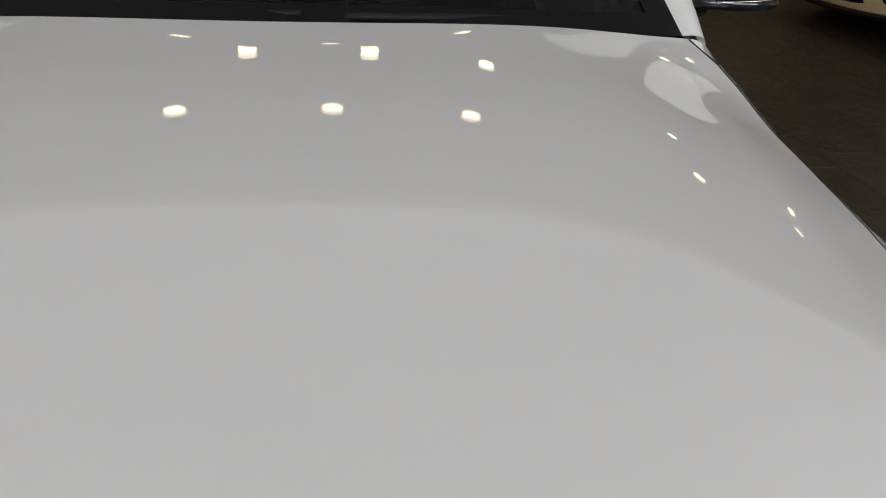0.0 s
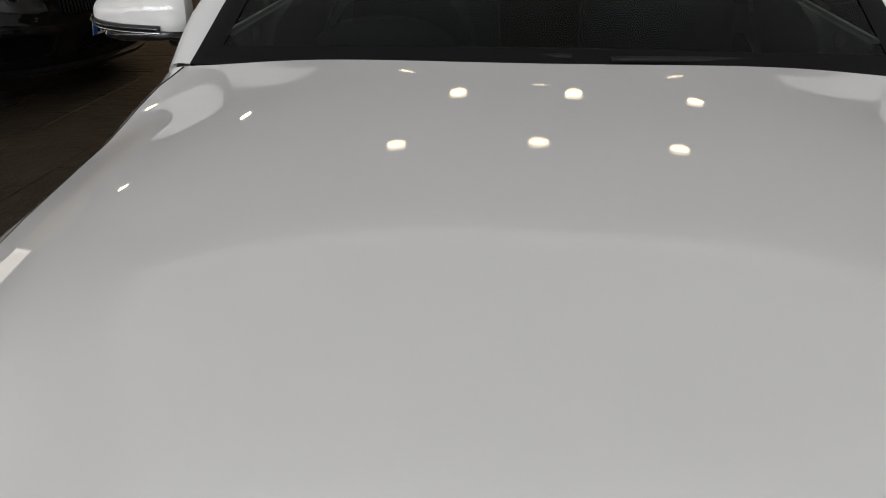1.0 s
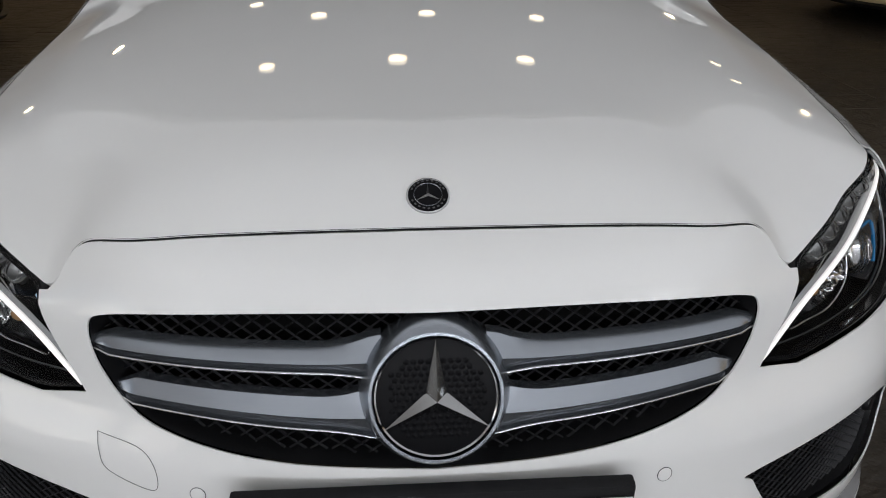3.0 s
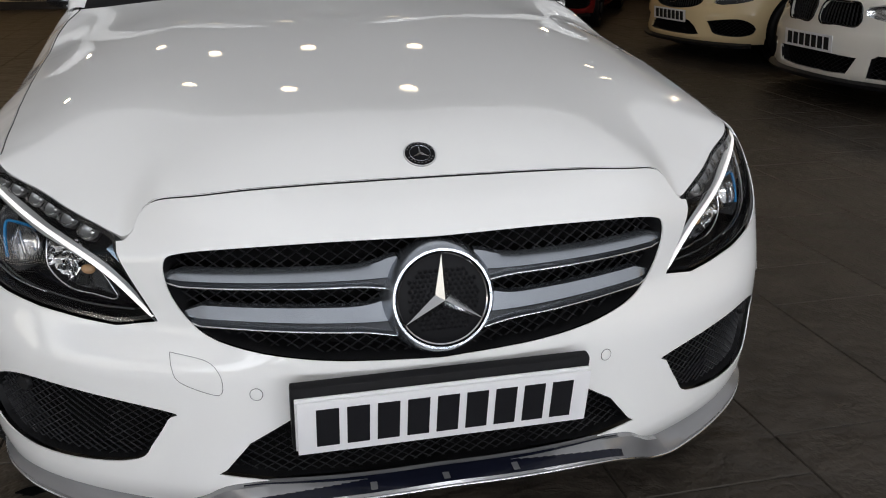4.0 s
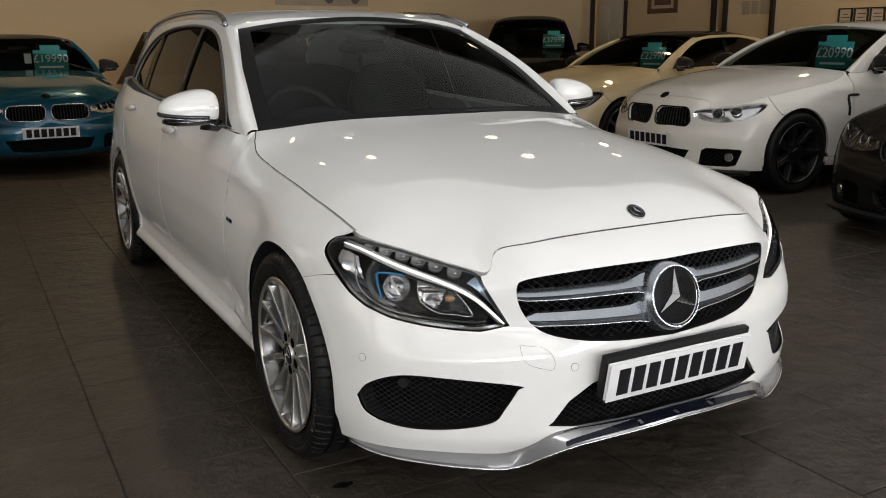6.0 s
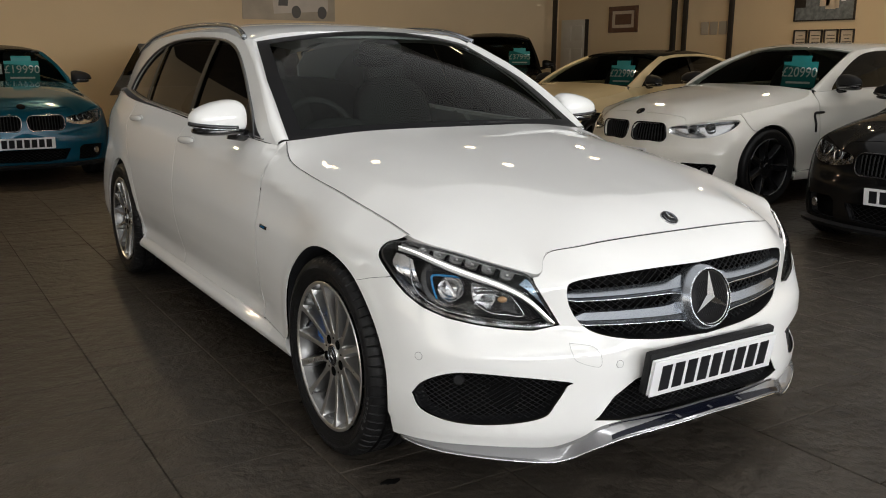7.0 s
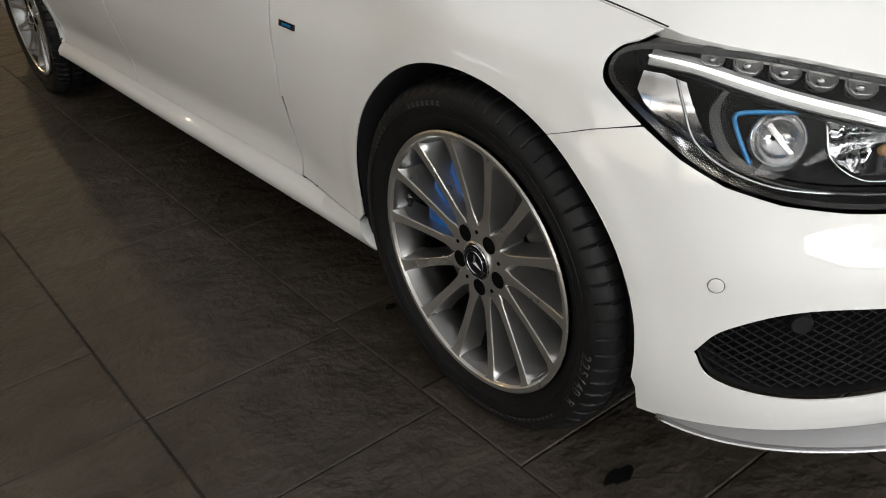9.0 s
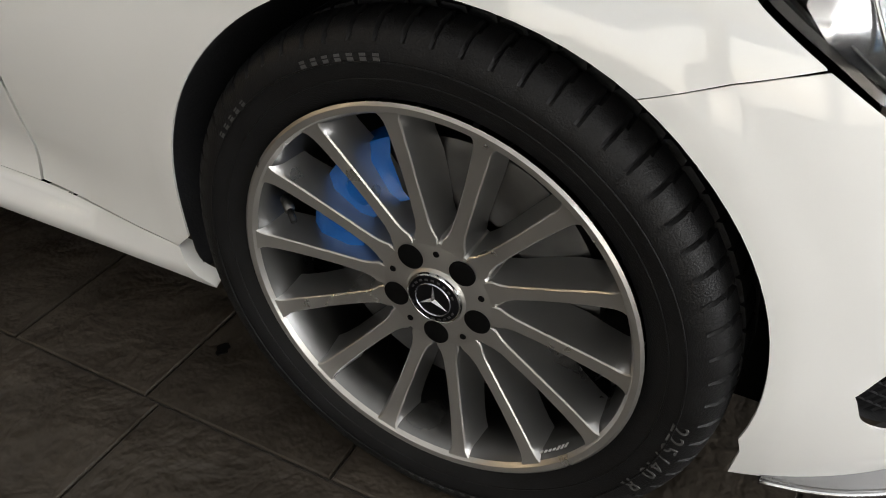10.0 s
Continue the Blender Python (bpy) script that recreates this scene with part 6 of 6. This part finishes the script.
def coupe(p):
    p = np.array(p, float)
    up = np.maximum(p[..., 2] - .93, 0)
    p[..., 2] = p[..., 2] - up * (.11 + .45 * np.clip((p[..., 1] - 3.0) / 1.4, 0, 1) ** 1.5)
    return p


def tall(p):
    p = np.array(p, float)
    p[..., 2] = np.where(p[..., 2] > .5, .5 + (p[..., 2] - .5) * 1.32, p[..., 2])
    return p


BLUE_PAINT = car_paint("teal_blue_metallic_paint", (.0015, .075, .13), .45)
SILVER_PAINT = car_paint("grey_silver_paint", (.07, .075, .082), .4)
WHITE2 = car_paint("white_car_paint", (.80, .77, .70))
CREAM = car_paint("cream_white_car_paint", (.78, .62, .36))
BLACK_PAINT = car_paint("black_car_paint", (.002, .002, .0022))
BLACK_PAINT.node_tree.nodes["Principled BSDF"].inputs["Coat Weight"].default_value = .38
RED_PAINT = car_paint("dark_red_paint", (.16, .006, .008))


def spot_pose(x, y, deg, size=1.0):
    return Matrix.Translation((x, y, 0)) @ Matrix.Rotation(radians(deg), 4, "Z") @ Matrix.Scale(size, 4)


other_car("coupe_car", "teal-blue metallic coupe with a price card in the windscreen", spot_pose(-.88, 7.72, 2), BLUE_PAINT, "teal-blue", "kidney", BLACK_PAINT, None, "£19990", coupe, 7, .42, mirror_paint=BLACK)
other_car("silver_car", "grey silver car parked near the beige wall", spot_pose(1.5, 8.6, -8), SILVER_PAINT, "silver", "bars", None, None, None, None, mirror_paint=BLACK)
other_car("coupe_car", "white coupe with black wheels and a twin grille", spot_pose(3.66, 4.2, -91, 1.05), WHITE2, "white", "kidney", None, None, "£20990", coupe, 7, .58, mirror_paint=BLACK)
other_car("coupe_car", "cream-white coupe with a black roof and open price card", spot_pose(3.78, 6.5, -84), CREAM, "cream-white", "star", BLACK_PAINT, (ALLOY_GREY, BLACK), "£22990", coupe, 7, .62, mirror_paint=BLACK)
other_car("hatchback_car", "dark red car parked between other cars", spot_pose(3.1, 9.0, -30), RED_PAINT, "dark red", "bars", BLACK_PAINT, None, None, coupe, 7, euro=True, upper=BLACK_PAINT)
other_car("off_road_car", "black tall off-road car with a price card", spot_pose(5.9, 9.35, -35, .98), BLACK_PAINT, "black", "bars", None, None, "£37995", tall, 7, .6)
other_car("saloon_car", "black saloon car with a twin grille and clear lamps", spot_pose(3.28, 1.33, -82), BLACK_PAINT, "black", "kidney", None, None, None, None, 7)
other_car("estate_car", "black car with glossy paint and bright lamps", spot_pose(-2.86, 5.6, 84), BLACK_PAINT, "black", "bars", None, (ALLOY, ALLOY_GREY), None, None, 7, euro=True)
other_car("hatchback_car", "white car with black intakes beside a black car", spot_pose(-2.6, 2.95, 86), WHITE2, "white", "kidney", None, None, None, None, 7)
# ---- the white estate car ----
SPEC = dict(paint=WHITE, tint="white", step=.02, warp=lambda p: p, face="slatted", detail=True)
car = tagged(empty("estate_car"), "white estate car with a silver-finned grille on the tiled floor", "car")
shell(SPEC, car)
wheel_wells(SPEC, car)
slatted_grille(car)
fog_grilles(car)
splitter(car)
for g in (1, -1):
    headlamp(car, g, SPEC)
    door_mirror(car, g, SPEC)
    for y in (.785, 3.625):
        wheel(car, (g * .785, y, .3245), SPEC, True, g)
cabin_fittings(SPEC, car)
small_fittings(car)
# ---- floor tiles ----
rng = random.Random(7)
TILE_W, JOINT = .46, .0034
LENGTHS = (.31, .46, .62, .92)


def tile_mesh(length):
    bm = block(TILE_W - JOINT, length - JOINT, .012, 0, (0, 0, -.006))
    top = [e for e in bm.edges if all(v.co.z > -.001 for v in e.verts)]
    bmesh.ops.bevel(bm, geom=top, offset=.0025, segments=1, affect="EDGES")
    me = bpy.data.meshes.new("tile")
    bm.to_mesh(me)
    bm.free()
    me.materials.append(SLATE)
    return me


TILES = {l: tile_mesh(l) for l in LENGTHS}
FIXED = {-3: (.85, 1.22, 2.21, 3.2), -2: (.62, .92, 1.25, 1.53, 2.6), -1: (-.2, .35), 1: (-.3, .15)}  # joints placed to fit the camera's view, column by column
far_v, far_f, near = [], [], []
x = -.01 - TILE_W * 15
while x < X1:
    y = Y0 - rng.choice(LENGTHS) * rng.random()
    given = FIXED.get(round((x + .01) / TILE_W))
    while y < Y1:
        l = rng.choice(LENGTHS)
        if given:
            ahead = [b for b in given if b > y + .12]
            if ahead and y + l > ahead[0] - .12:
                l = round(ahead[0] - y, 3)
        if l not in TILES:
            TILES[l] = tile_mesh(l)
        cx, cy = x + TILE_W / 2, y + l / 2
        if X0 - .2 < cx < X1 + .1:
            if -2.8 < cx < 2.4 and -1.6 < cy < 5.2:
                near.append((cx, cy, l))
            else:
                b = len(far_v)
                w2, l2 = (TILE_W - JOINT) / 2, (l - JOINT) / 2
                z = rng.uniform(-.0012, 0)
                for d, zz in ((0, -.012), (0, -.003), (.004, 0)):
                    far_v += [(cx - w2 + d, cy - l2 + d, zz + z), (cx + w2 - d, cy - l2 + d, zz + z), (cx + w2 - d, cy + l2 - d, zz + z), (cx - w2 + d, cy + l2 - d, zz + z)]
                for r in (0, 4):
                    far_f += [(b + r + q, b + r + (q + 1) % 4, b + r + 4 + (q + 1) % 4, b + r + 4 + q) for q in range(4)]
                far_f.append((b + 8, b + 9, b + 10, b + 11))
        y += l
    x += TILE_W
near.sort(key=lambda t: (t[0] + .8) ** 2 + (t[1] - .8) ** 2)
for cx, cy, l in near:
    o = new("tile", TILES[l])
    o.parent = floor
    o.matrix_basis = Matrix.Translation((cx, cy, rng.uniform(-.0012, .0))) @ Matrix.Rotation(rng.uniform(-.001, .001), 4, "X")
# thin irregular black patches on the tiles
for cx, cy, rx, ry in ((-.822, .49, .03, .018), (-.389, -.01, .014, .01), (-.797, 1.211, .016, .01), (-.30, -.32, .02, .008)):
    rim = [(cx + rx * rng.uniform(.6, 1.25) * math.cos(a), cy + ry * rng.uniform(.6, 1.25) * math.sin(a)) for a in np.linspace(0, 2 * np.pi, 14, endpoint=False)]
    link("stain", [(x, y, z) for z in (-.002, .0012) for x, y in rim], [tuple(range(14, 28))] + [(k, (k + 1) % 14, 14 + (k + 1) % 14, 14 + k) for k in range(14)], VOID, floor, "small irregular black patch on the tiles", None, False)
tagged(link("floor_tiles", far_v, far_f, SLATE, floor, "dark slate tiles in columns", None, False), kind="stuff")
